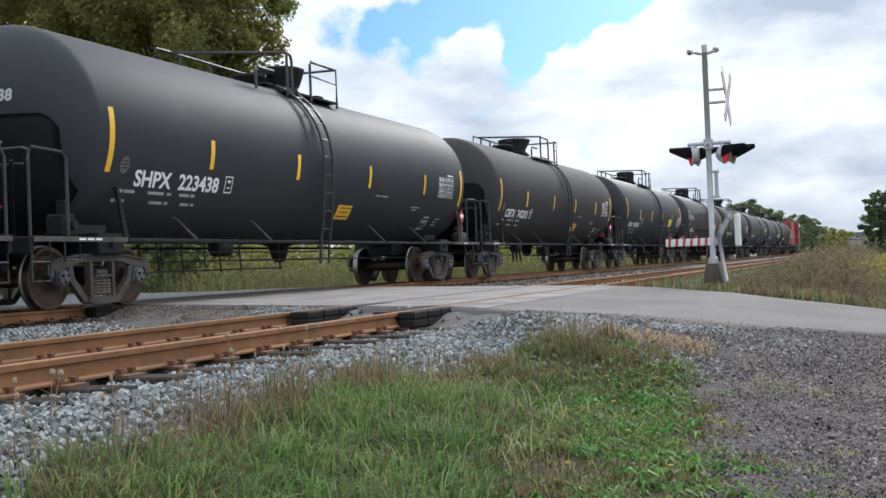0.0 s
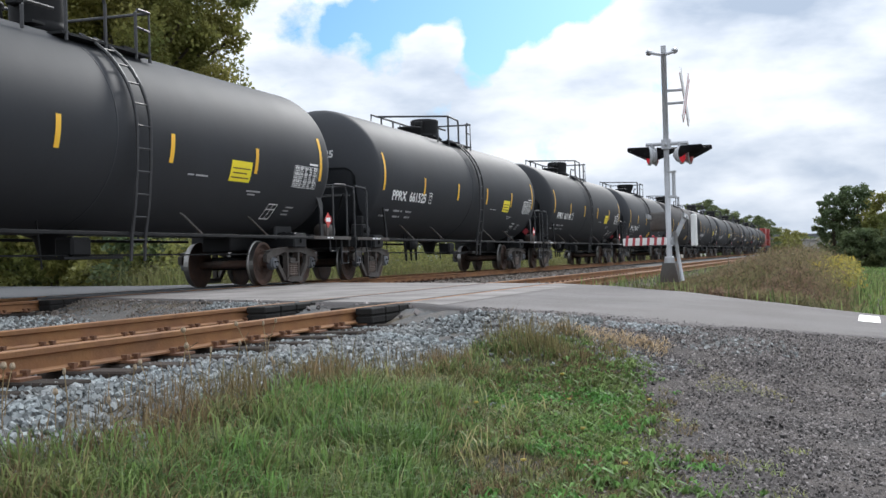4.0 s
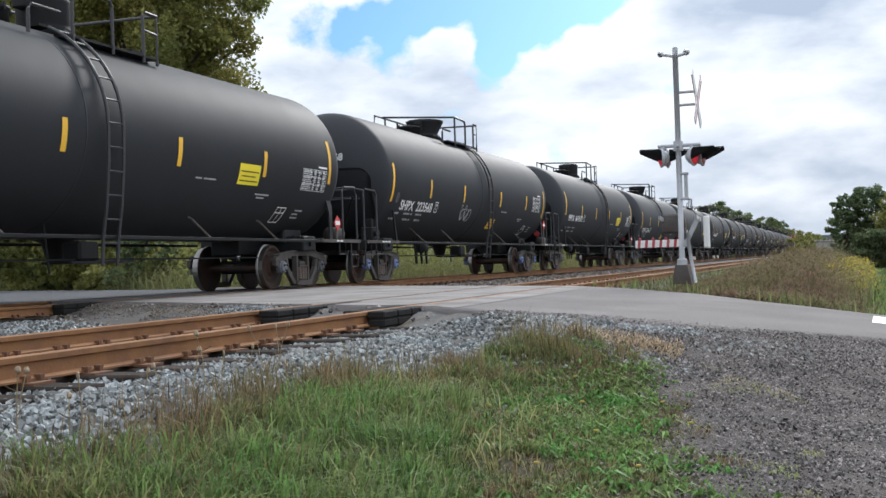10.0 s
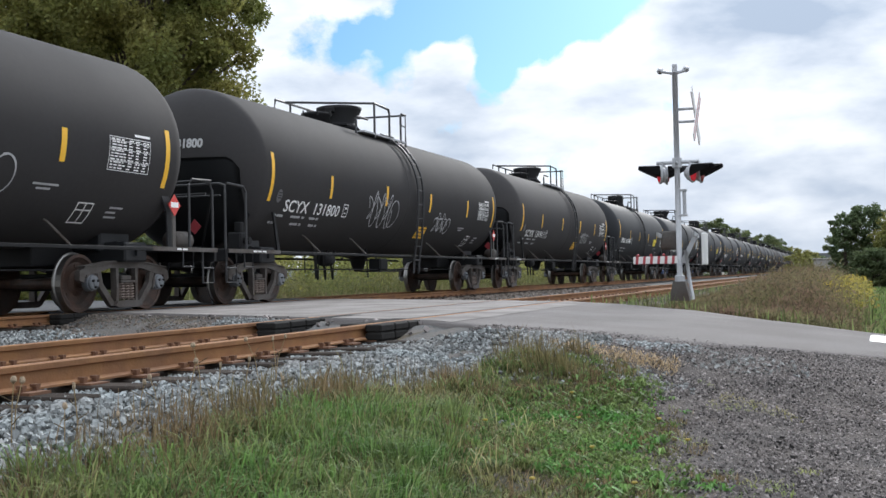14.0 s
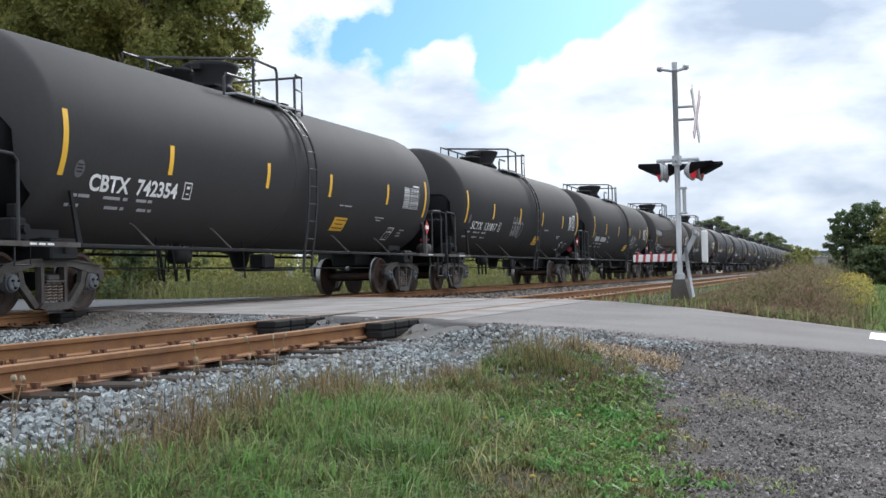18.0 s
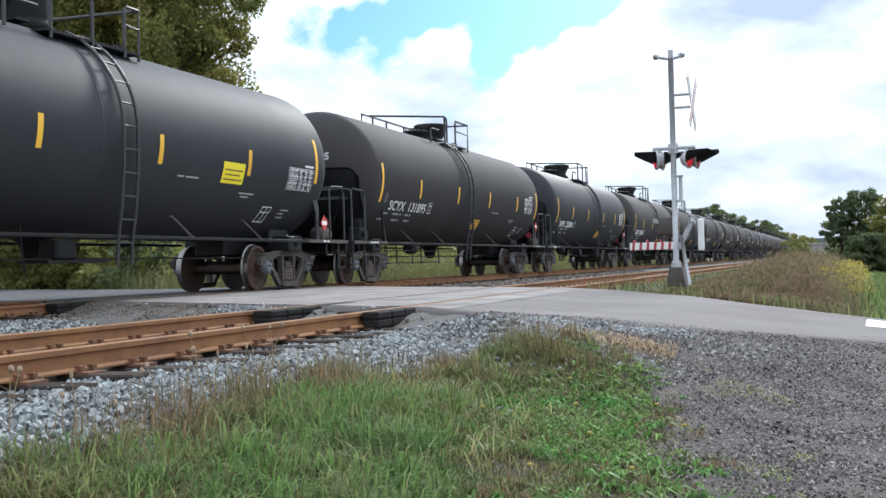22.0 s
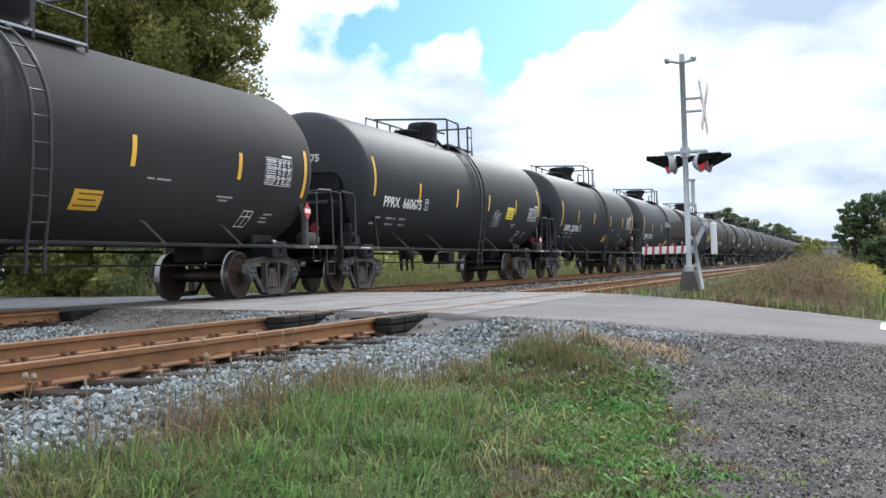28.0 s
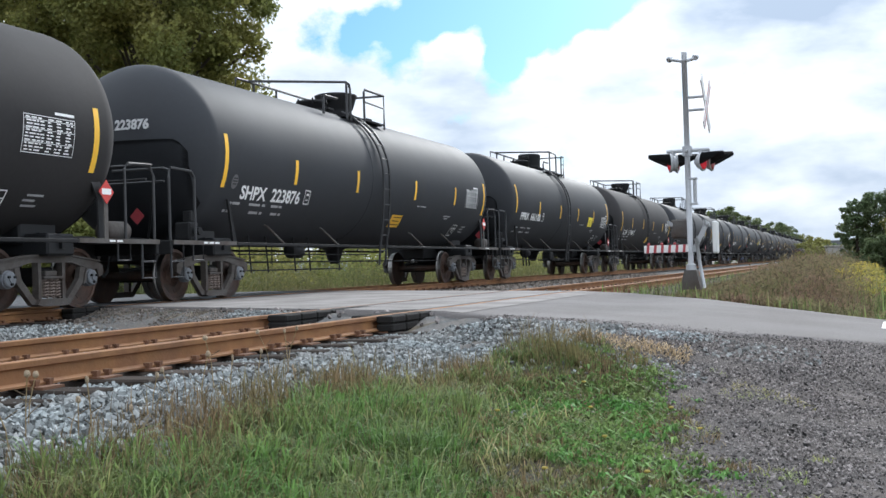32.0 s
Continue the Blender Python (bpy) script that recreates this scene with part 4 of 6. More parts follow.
    part("guard_rail", rod(B(), [(X, loop, zb), (X, loop, zt - 0.1), (X, loop - 0.06, zt), (X, post, zt + 0.03), (-X, low + 0.6, zt + 0.05), (-X, end, zt + 0.02)], r, 7), M["rail_paint"], car)
    part("guard_rail", rod(B(), [(X, post, zb), (X, post, zt + 0.03)], r, 7), M["rail_paint"], car)
    part("guard_rail", rod(B(), [(-X, low, zb), (-X, low, zb + 0.5), (-X, low + 0.1, zt + 0.05), (-X, low + 0.7, zt + 0.05)], r, 7), M["rail_paint"], car)
    part("guard_rail", rod(B(), [(X, low + 0.5, zb), (X, low + 0.5, zb + 0.34), (X, low + 0.58, zb + 0.42), (X, low + 1.2, zb + 0.42)], r, 7), M["rail_paint"], car)
    for y in (low + 0.9, 0.5 * (low + end), end - 0.5):
        part("post", rod(B(), [(-X, y, zb), (-X, y, zt + 0.04)], r, 6), M["rail_paint"], car)
    part("mid_rail", rod(B(), [(X, gate, zt - 0.3), (X, end, zt - 0.32)], 0.02, 6), M["rail_paint"], car)
    # weld seams round the shell
    for u in (lad_u - 0.55,):
        part("weld_seam", lathe(B(), [(u - 0.02, TR + 0.001), (u, TR + 0.004), (u + 0.02, TR + 0.001)], 1, (0, 0, TZ), 72), paint, car, "", True)
    # bottom outlet, brake gear and piping under the belly
    part("bottom_outlet", lathe(B(), [(0.62, 0.10), (0.72, 0.16), (0.95, 0.22), (1.05, 0.5), (1.32, 0.8)], 2, (0, 0.3, 0), 20), M["black"], car, "conical bottom outlet", True)
    for x, z in ((0.75, 0.66), (-0.75, 0.70)):
        part("brake_pipe", rod(B(), [(x, -5.6, z), (x, 5.6, z)], 0.014, 6), M["black"], car)
    for u in ((-5.2, -4.5, -3.3, -2.6, -1.1) if shape == "round" else (-3.9, -0.9)):
        part("pipe_hanger", rod(B(), [(0.75, u, 1.2), (0.75, u + 0.1, 0.46)], 0.018, 5), M["black"], car)
        part("pipe_hanger", rod(B(), [(-0.95, u, 1.4), (-0.95, u, 0.62)], 0.014, 5), M["black"], car)
    if shape == "round":
        part("brake_pipe", rod(B(), [(0.75, -5.6, 0.50), (0.75, -0.9, 0.50)], 0.016, 6), M["black"], car)
        part("brake_pipe", rod(B(), [(0.75, -5.6, 0.82), (0.75, 0.6, 0.82)], 0.016, 6), M["black"], car)
    else:
        for u in (-3.6, -3.2, -2.8):
            part("rigging_lever", rod(B(), [(0.7, u - 0.15, 1.1), (0.7, u, 0.45), (0.7, u + 0.12, 1.1)], 0.03, 5), M["black"], car)
        part("valve_shelf", box(B(), (0.45, -0.6, 0.60), (1.0, 0.9, 0.64)), M["black"], car)
        part("control_valve", box(B(), (0.5, -0.2, 0.64), (0.85, 0.3, 0.95), 0.04), M["black"], car)
    part("brake_cylinder", lathe(B(), [(-3.2, 0.10), (-3.15, 0.16), (-2.75, 0.16), (-2.7, 0.06)], 1, (0.6, 0, 0.9), 16), M["black"], car, "", True)
    part("air_reservoir", lathe(B(), [(7.92, 0.05), (7.96, 0.16), (8.44, 0.16), (8.48, 0.05)], 1, (1.25, 0, 1.15), 18), M["frame"], car, "grey air reservoir on the end platform", True)
    bv = box(B(), (1.0, -8.15, 1.04), (1.3, -7.85, 1.36), 0.03)
    box(bv, (1.08, -8.02, 1.36), (1.24, -7.9, 1.56), 0.02)
    rod(bv, [(1.3, -8.0, 1.2), (1.42, -8.0, 1.2)], 0.07, 8)
    part("brake_valve", bv, M["black"], car, "black brake control valve")
    part("hand_brake_brace", rod(B(), [(1.2, -9.0, 2.05), (0.5, -8.2, 1.05)], 0.022, 6), M["black"], car)
    # reflective stripes
    for i, u in enumerate(st_["stripes"]):
        last = i in (0, 5)
        z0, z1 = ((2.2, 3.12) if shape == "tall" else (1.98, 2.92)) if last else (2.18, 2.66)
        part("reflective_stripe", patch(B(), u - 0.06, u + 0.06, z0, z1, 0.006, 0, 6, 1), M["yellow"], car, "yellow reflective stripe")
    # coloured and white panels of print
    lab_u = st_.get("label", lad_u + (1.38 if shape == "round" else 0.72))
    if shape == "tall":
        yl = part("yellow_label", patch(B(), 3.5, 4.28, 2.0, 2.38), M["label_yellow"], car, "square yellow service label")
    else:
        yl = part("yellow_label", patch(B(), lab_u, lab_u + 0.68, 1.49, 1.78, 0.006, -0.3), M["yellow"], car, "slanted yellow service label")
    lu, lz, lw = (3.56, 2.06, 0.66) if shape == "tall" else (lab_u + 0.05, 1.54, 0.56)
    for i in range(3):
        part("print_line", patch(B(), lu + 0.04 * (i % 2), lu + lw - 0.10 * (i == 1), lz + 0.085 * i, lz + 0.085 * i + 0.022, 0.009, -0.3, 1, 3), M["plate"], yl)
    ua, ub, za, zb_ = (6.05, 7.16, 2.02, 2.45) if shape == "tall" else (5.80, 6.86, 2.155, 2.66)
    lab = B()
    for z in (za, zb_):
        patch(lab, ua, ub, z, z + 0.010, 0.006, 0, 1, 4)
    for u in (ua, ub - 0.010):
        patch(lab, u, u + 0.010, za, zb_ + 0.010, 0.006, 0, 5, 1)
    tb = part("data_table", lab, M["white"], car, "white stencilled data table")
    pr = random.Random(len(style))
    rows, dz = B(), (zb_ - za) / 11.6
    for i in range(11):
        z = za + 0.02 + dz * i
        if i in (3, 7, 10):
            patch(rows, ua + 0.02, ub - 0.02, z - 0.10 * dz, z + 0.10 * dz, 0.006, 0, 1, 4)
        for k0, k1 in ((0.03, 0.40), (0.44, 0.58), (0.62, 0.76), (0.81, 0.96)):
            u, u1 = ua + (ub - ua) * k0 + pr.uniform(0, 0.03), ua + (ub - ua) * k1
            while u < u1 - 0.04:
                w = min(u1 - u, pr.uniform(0.04, 0.13))
                patch(rows, u, u + w, z + 0.25 * dz, z + 0.72 * dz, 0.006, 0, 1, 1)
                u += w + pr.uniform(0.014, 0.035)
    tagged(part("fine_print", rows, M["white"], tb), kind="stuff")
    part("table_title", patch(B(), ub - 0.42, ub - 0.01, zb_ + 0.05, zb_ + 0.09), M["white"], car)
    for z, du in ((1.36, 0.0), (1.64, -0.05), (1.54, -0.03)):
        part("stencil_frame", patch(B(), 5.50 + du, 5.88 + du, z, z + 0.018, 0.007, 0, 1, 2), M["white"], car)
    for u in (5.50, 5.69, 5.865):
        part("stencil_frame", patch(B(), u, u + 0.02, 1.36, 1.655, 0.007, -0.17, 3, 1), M["white"], car)
    for u, z, w in ((6.25, 1.60, 0.34), (6.22, 1.53, 0.25), (6.25, 1.46, 0.3), (2.1, 2.02, 0.2), (2.36, 2.02, 0.4), (4.3, 1.84, 0.55), (4.4, 1.78, 0.3)):
        part("print_line", patch(B(), u, u + w, z, z + 0.028, 0.006, 0, 1, 3), M["small_print"], car)
    for u, z, w in ((-6.95, 1.71, 0.12), (-6.80, 1.71, 0.26), (-6.2, 1.71, 0.42), (-5.7, 1.71, 0.12), (-5.35, 1.71, 0.28), (-5.03, 1.71, 0.12),
                    (-7.0, 1.57, 0.10), (-6.86, 1.57, 0.18), (-6.05, 1.57, 0.34), (-5.65, 1.57, 0.10), (-5.2, 1.57, 0.25), (-4.9, 1.57, 0.1)):
        part("print_line", patch(B(), u, u + w, z, z + 0.045, 0.006, -0.4, 1, 3), M["small_print"], car)
    if shape != "tall":
        e = B()
        ring = [e.verts.new(skin(-7.0 + 0.11 * math.cos(t), 2.10 + 0.13 * math.sin(t), 0.006)) for t in [2 * math.pi * k / 14 for k in range(14)]]
        e.faces.new(ring)
        em = part("emblem", e, M["dim_print"], car, "small round grey emblem")
        for z in (2.05, 2.10, 2.15):
            part("print_line", patch(B(), -7.07, -6.93, z, z + 0.02, 0.010, 0, 1, 2), M["tank_dark"], em)
    # class box after the number
    box_u, box_z = (0.36, 0.0) if style.endswith("dusty") else (0.28, 0.18) if shape == "tall" else (0.08, 0.0)
    for u, z, w, h in ((-4.2, 1.82, 0.24, 0.02), (-4.275, 2.08, 0.24, 0.02), (-4.2, 1.82, 0.022, 0.27), (-3.98, 1.82, 0.022, 0.28), (-4.15, 1.90, 0.10, 0.02), (-4.17, 1.99, 0.10, 0.045)):
        part("class_box", patch(B(), u + box_u, u + box_u + w, z + box_z, z + h + box_z, 0.006, -0.28, 2, 2), M["white"], car)
    # hazard placards: a red diamond with a pale field, on a post and on the head
    for x, y, z, s in ((1.5, 7.84, 1.38, 0.17) if shape == "tall" else (1.5, 7.70, 1.72, 0.18), (0.75, -8.86, 1.45, 0.14)):
        d = B()
        prism(d, [(x - s if y < 0 else y - s, z), (x if y < 0 else y, z - s), (x + s if y < 0 else y + s, z), (x if y < 0 else y, z + s)], 1 if y < 0 else 0, (y if y < 0 else x), (y if y < 0 else x) + 0.012)
        pc = part("placard", d, M["red"] if y > 0 else M["dark_red"], car, "red hazard placard")
        if y > 0:
            part("placard_field", box(B(), (x + 0.012, y - 0.11, z - 0.04), (x + 0.016, y + 0.11, z + 0.05)), M["white"], pc)
            part("placard_post", box(B(), (x - 0.02, y - 0.05, 1.0), (x - 0.002, y + 0.05, z), 0.005), M["frame"], pc)
    return car


def letters(body, size, wide=1.0, weight=0.042):
    """The outline mesh of a line of letters in the built-in font."""
    cu = bpy.data.curves.new("letters", "FONT")
    cu.body, cu.size, cu.resolution_u, cu.offset = body, size, 3, size * weight
    ob = bpy.data.objects.new("letters", cu)
    me = bpy.data.meshes.new_from_object(ob)
    bpy.data.objects.remove(ob)
    for v in me.vertices:
        v.co.x *= wide
    return me


def marking(car, body, name="car_number", u0=-6.66, z0=1.82, width=2.3, height=0.24, lean=-0.28, weight=0.026):
    me = letters(body.replace(" ", "  "), height / 0.73, 1.0, weight)
    xs = [v.co.x for v in me.vertices]
    k = width / (max(xs) - min(xs))
    for v in me.vertices:
        z = z0 + v.co.y
        v.co = skin(u0 + (v.co.x - min(xs)) * k + lean * (z - z0), z, 0.008)
    me.materials.append(M["white"])
    ob = new(name, me)
    ob.parent = car
    ob["label"] = "white painted reporting mark and number"
    digits = body.split()[-1]
    me = letters(digits, 0.17 / 0.73)
    xs = [v.co.x for v in me.vertices]
    for v in me.vertices:
        x, z = 0.05 + (v.co.x - min(xs)) * 0.9, 2.98 + v.co.y
        rr = min(0.99, math.hypot(x, z - TZ) / TR)
        v.co = (x, -(TH + HEAD * math.sqrt(1 - rr * rr) + 0.012), z)
    me.materials.append(M["grey_print"])
    ob = new("end_number", me)
    ob.parent = car
    return ob


CARS = {-7: ("left_dusty", ""), -6: ("tall", ""), -5: ("left", ""), -4: ("left_dusty", ""), -3: ("tall", ""), -2: ("tall", ""),
        -1: ("left_matt", "CBTX 742203"), 0: ("right", "SHPX 223438"), 1: ("tall_mid", "PPRX 661143"), 2: ("tall", "PPRX 661525"), 3: ("tall", "PPRX 660203"),
        4: ("right", "SHPX 223646"), 5: ("tall", "PPRX 661593"), 6: ("left", "SHPX 223568"), 7: ("tall_mid", "PPRX 661348"), 8: ("left_dusty", "SCYX 131911"),
        9: ("left_dusty", "SCYX 131800"), 10: ("left_dusty", ""), 11: ("left_dusty", "SCYX 131817"), 12: ("left_matt", "CBTX 742354"), 13: ("left", "SHPX 223896"),
        14: ("right_dusty", "SCYX 131895"), 15: ("tall", "PPRX 661197"), 16: ("left", "SHPX 223958"), 17: ("left", "SHPX 223956"), 18: ("tall", "PPRX 660675"),
        19: ("right_dusty", "SCYX 131948"), 20: ("tall_mid", "PPRX 661100"), 21: ("right_late", "SHPX 223876"), 22: ("left_dusty", "")}
# how far the train has gone, seconds and metres
RUN = [(0.0, 0.0), (3.0, 36.8), (6.0, 73.6), (9.0, 110.3), (12.0, 147.0), (15.0, 183.78), (18.0, 220.5), (19.5, 238.7), (22.5, 275.4), (25.0, 305.36), (28.0, 341.7), (30.0, 365.8), (32.0, 390.2)]
FIRST = 21.01
TRAIN = {}


def build_train():
    base = {}
    for k, (style, text) in CARS.items():
        if style not in base:
            base[style] = car = car_base(style)
            car.location = (MAIN, FIRST - k * LENGTH, 0)
        else:
            car = copy_thing(base[style], pose(MAIN, FIRST - k * LENGTH, 0))
        TRAIN[k] = car
    for k, (style, text) in CARS.items():
        if text:
            marking(TRAIN[k], text, z0=2.0 if style.startswith("tall") else 1.82, width=2.62 if text.startswith("SCYX") else 2.5 if style.startswith("tall") else 2.35, weight=0.014 if text.startswith("SCYX") else 0.03, lean=-0.16 if text.startswith("SCYX") else -0.28)
        else:
            for i, (u, w) in enumerate(((-6.7, 0.9), (-5.5, 1.2))):
                part("number_bar", patch(B(), u, u + w, 1.84, 2.04, 0.006, -0.2, 2, 4), M["grey_print"], TRAIN[k], "number too small to read")


build_train()
# how far the service label and the third, fourth and fifth stripes of a car stand from those of its style
SHIFTS = {0: (-0.22, 0, 0, 0), 4: (0.16, 0, 0, 0), 6: (0, -0.24, 0, 0.2), 8: (0.2, 0.08, 0.2, 0), 12: (0.35, 0.12, -0.04, 0), 14: (-0.18, 0.14, -0.03, 0),
          16: (0, 0.1, 0.08, 0), 17: (0.1, -0.08, 0, 0), 19: (-0.2, 0.12, 0, 0), 20: (0, 0.12, 0.06, 0), 21: (-0.2, -0.06, 0, 0)}


def shift_marks(car, label, third, fourth, fifth):
    for ob in car.children:
        if ob.name.startswith("yellow_label"):
            ob.location.y += label
        elif ob.name.startswith("reflective_stripe"):
            u = ob.data.vertices[0].co.y
            ob.location.y += third if -2 < u < -1 else fourth if 1 < u < 2.2 else fifth if 4 < u < 5.2 else 0.0


for k, marks in SHIFTS.items():
    shift_marks(TRAIN[k], *marks)


def scrawl(car, u, z, w, h, seed, turns=5):
    """A loop of faded white spray paint that follows the tank's skin."""
    rnd = random.Random(seed)
    pts = []
    n = 22 * turns
    for i in range(n + 1):
        t = i / n
        k = 2 * math.pi * turns * t
        pts.append((u + 0.74 * w * (t + 0.55 / turns * math.sin(k * 1.5 + seed)), z + h * (0.5 + 0.46 * math.sin(k) * (0.75 + 0.25 * math.sin(3.1 * t * turns + seed)))))
    for i in range(21):      # a closing loop at the end
        a = 2 * math.pi * i / 20
        pts.append((u + 0.84 * w - 0.15 * w * math.cos(a), z + 0.42 * h + 0.34 * h * math.sin(a)))
    bm = B()
    prev = None
    for i, (a, c) in enumerate(pts):
        a2, c2 = pts[min(i + 1, len(pts) - 1)]
        a1, c1 = pts[max(i - 1, 0)]
        d = math.hypot(a2 - a1, c2 - c1) or 1.0
        r = 0.017 * rnd.uniform(0.5, 1.2)
        du, dz = -(c2 - c1) / d * r, (a2 - a1) / d * r
        pair = [bm.verts.new(skin(a - du, c - dz, 0.006)), bm.verts.new(skin(a + du, c + dz, 0.006))]
        if prev:
            bm.faces.new([prev[0], pair[0], pair[1], prev[1]])
        prev = pair
    return part("spray_paint", bm, M["small_print"], car, "faded white spray paint loops")


for k in (6, 16):
    for ob in TRAIN[k].children_recursive:
        if ob.name.startswith("bearing_cap"):
            ob.material_slots[0].link = "OBJECT"
            ob.material_slots[0].material = M["blue_cap"]
scrawl(TRAIN[6], -1.9, 1.62, 1.0, 0.5, 1, 4)
scrawl(TRAIN[8], 2.3, 1.75, 1.4, 0.5, 2, 6)
scrawl(TRAIN[9], -2.5, 1.62, 1.9, 0.95, 3, 6)
scrawl(TRAIN[9], 2.2, 1.62, 1.3, 0.6, 4, 5)
scrawl(TRAIN[10], 2.4, 1.62, 1.5, 0.75, 6, 6)
scrawl(TRAIN[11], -2.3, 1.62, 1.3, 0.75, 7, 6)
scrawl(TRAIN[18], 2.2, 1.7, 0.8, 0.6, 5, 5)


def locomotive():
    """Red freight locomotive at the head of the train."""
    loco = thing("locomotive", "faded red diesel freight locomotive at the head of the train", "locomotive")
    part("underframe", box(B(), (-1.5, -10.2, 1.0), (1.5, 10.2, 1.35), 0.03), M["black"], loco)
    part("hood", box(B(), (-0.95, -9.2, 1.35), (0.95, 5.5, 4.3), 0.08), M["loco"], loco, "long red engine hood")
    part("radiator", box(B(), (-1.45, -8.8, 3.4), (1.45, -4.2, 4.45), 0.06), M["loco"], loco)
    cab = part("cab", box(B(), (-1.5, 5.5, 1.35), (1.5, 8.0, 4.55), 0.1), M["loco"], loco, "red cab")
    part("window", box(B(), (1.49, 6.0, 3.2), (1.51, 6.8, 3.9)), M["black"], cab)
    part("window", box(B(), (1.49, 7.0, 3.2), (1.51, 7.7, 3.9)), M["black"], cab)
    part("nose", box(B(), (-0.9, 8.0, 1.35), (0.9, 9.8, 3.0), 0.15), M["loco"], loco)
    part("fuel_tank", box(B(), (-1.35, -2.6, 0.35), (1.35, 2.6, 1.0), 0.15), M["black"], loco)
    part("rear_plate", box(B(), (-1.5, -10.3, 0.5), (1.5, -10.2, 1.35), 0.02), M["loco"], loco)
    for s in (-1, 1):
        part("handrail", rod(B(), [(s * 1.45, -10.1, 1.35), (s * 1.45, -10.1, 2.4), (s * 1.45, 5.4, 2.4)], 0.025, 6), M["galv"], loco)
        tr = part("bogie", box(B(), (-1.2, s * 6.6 - 1.9, 0.4), (1.2, s * 6.6 + 1.9, 0.85), 0.05), M["black"], loco)
        for y in (-1.7, 0, 1.7):
            part("wheel", lathe(B(), [(-0.8, 0.5), (0.8, 0.5)], 0, (0, s * 6.6 + y, 0.5), 20), M["wheel"], tr)
    loco.location = (MAIN, FIRST + 7 * LENGTH + LENGTH / 2 + 10.4, 0)
    return loco


LOCO = locomotive()


# ---- crossing signal ----
def signal():
    mx, my, k = -2.82, 21.5, 1.075
    s = thing("crossing_signal", "galvanised crossing signal mast with red flashers and a raised gate mechanism", "crossing signal", at=(mx, my, -0.10))
    part("base", prism(B(), [(-0.19, 0.0), (0.19, 0.0), (0.11, 0.36), (-0.11, 0.36)], 1, -0.17, 0.17), M["frame"], s, "tapered steel mast base")
    part("mast", rod(B(), [(0, 0, 0.0), (0, 0, 4.30)], 0.052, 14), M["galv"], s, "round grey mast", True)
    part("cable_pipe", rod(B(), [(0.12, -0.06, 0.95), (0.17, -0.06, 0.5), (0.24, -0.06, 0.02)], 0.035, 8), M["galv"], s, "pale bent cable pipe", True)
    part("collar", lathe(B(), [(0.36, 0.10), (0.46, 0.09), (0.48, 0.065)], 2, (0, 0, 0), 14), M["galv"], s)
    part("top_bracket", rod(rod(B(), [(-0.26, 0, 4.34), (0.0, 0, 4.28), (0.22, 0, 4.33)], 0.03, 8), [(0, 0, 4.2), (0, 0, 4.45)], 0.05, 8), M["galv"], s)
    for dx in (-0.28, 0.2):
        part("flood_lamp", lathe(B(), [(0, 0.015), (0.04, 0.035), (0.12, 0.065), (0.13, 0.055)], 1, (dx, -0.05, 4.36), 12), M["galv"], s, "small grey lamp head", True)
    for z in (3.36, 3.60):
        part("sign_arm", rod(B(), [(0, 0, z), (0.36, 0, z)], 0.028, 8), M["galv"], s)
    xb = part("crossbuck", box(B(), (-0.008, -0.09, -0.62), (0.008, 0.09, 0.62)), M["sign_white"], s, "white crossbuck with red edges seen edge on")
    xb.matrix_basis = pose(0.37, 0.0, 3.45, 44, 0, -2)
    b2 = part("blade", box(B(), (-0.008, -0.09, -0.62), (0.008, 0.09, 0.62)), M["sign_white"], xb)
    b2.matrix_basis = pose(0.018, 0, 0, -88, 0, 0)
    for ob, dx in ((xb, -0.011), (b2, 0.011)):
        for y in (-0.075, 0.075):
            part("red_edge", box(B(), (dx - 0.002, y - 0.014, -0.62), (dx + 0.002, y + 0.014, 0.62)), M["sign_red"], ob)
    part("cross_arm", rod(rod(B(), [(-0.38, 0, 2.60), (0.40, 0, 2.60)], 0.035, 10), [(0, -0.32, 2.58), (0, 0.32, 2.58)], 0.03, 8), M["galv"], s)
    part("arm_clamp", lathe(B(), [(2.5, 0.09), (2.68, 0.09)], 2, (0, 0, 0), 12), M["galv"], s)

    def flasher(x, y, turn, lit):
        f = part("flasher", lathe(B(), [(0.0, 0.175), (0.03, 0.178), (0.045, 0.165), (0.05, 0.15)], 1, (0, 0, 0), 26), M["galv"], s, "round grey flasher with a long black hood", True)
        f.matrix_basis = pose(x, y, 2.38, 0, 0, turn)
        part("lens", lathe(B(), [(-0.035, 0.04), (-0.025, 0.11), (-0.002, 0.15), (0.0, 0.15)], 1, (0, 0, 0), 20), M["lamp_red"] if lit else M["sign_red"], f, "lit red lens" if lit else "dark red lens", True)
        hood = B()
        rows = []
        for i in range(17):
            a = radians(-20 + 220 * i / 16)
            ca, sa = math.cos(a), math.sin(a)
            reach = 0.38 * min(1.0, max(0.15, (sa + 0.5) / 1.1))
            rows.append([hood.verts.new((0.175 * ca, 0.0, 0.175 * sa)), hood.verts.new((0.15 * ca, -reach, 0.16 * sa + 0.01))])
        for p, q in zip(rows, rows[1:]):
            hood.faces.new([p[0], q[0], q[1], p[1]])
        bmesh.ops.solidify(hood, geom=hood.faces[:], thickness=0.006)
        part("hood", hood, M["signal_black"], f, "", True)
        part("lamp_box", lathe(B(), [(0.048, 0.155), (0.10, 0.13), (0.16, 0.06)], 1, (0, 0, 0), 16), M["galv"], f, "", True)
        part("hanger", rod(B(), [(0, 0.06, 0.13), (0, 0.06, 0.24)], 0.025, 6), M["galv"], f)
    flasher(-0.33, -0.05, -72, True)
    flasher(-0.20, 0.16, 100, False)
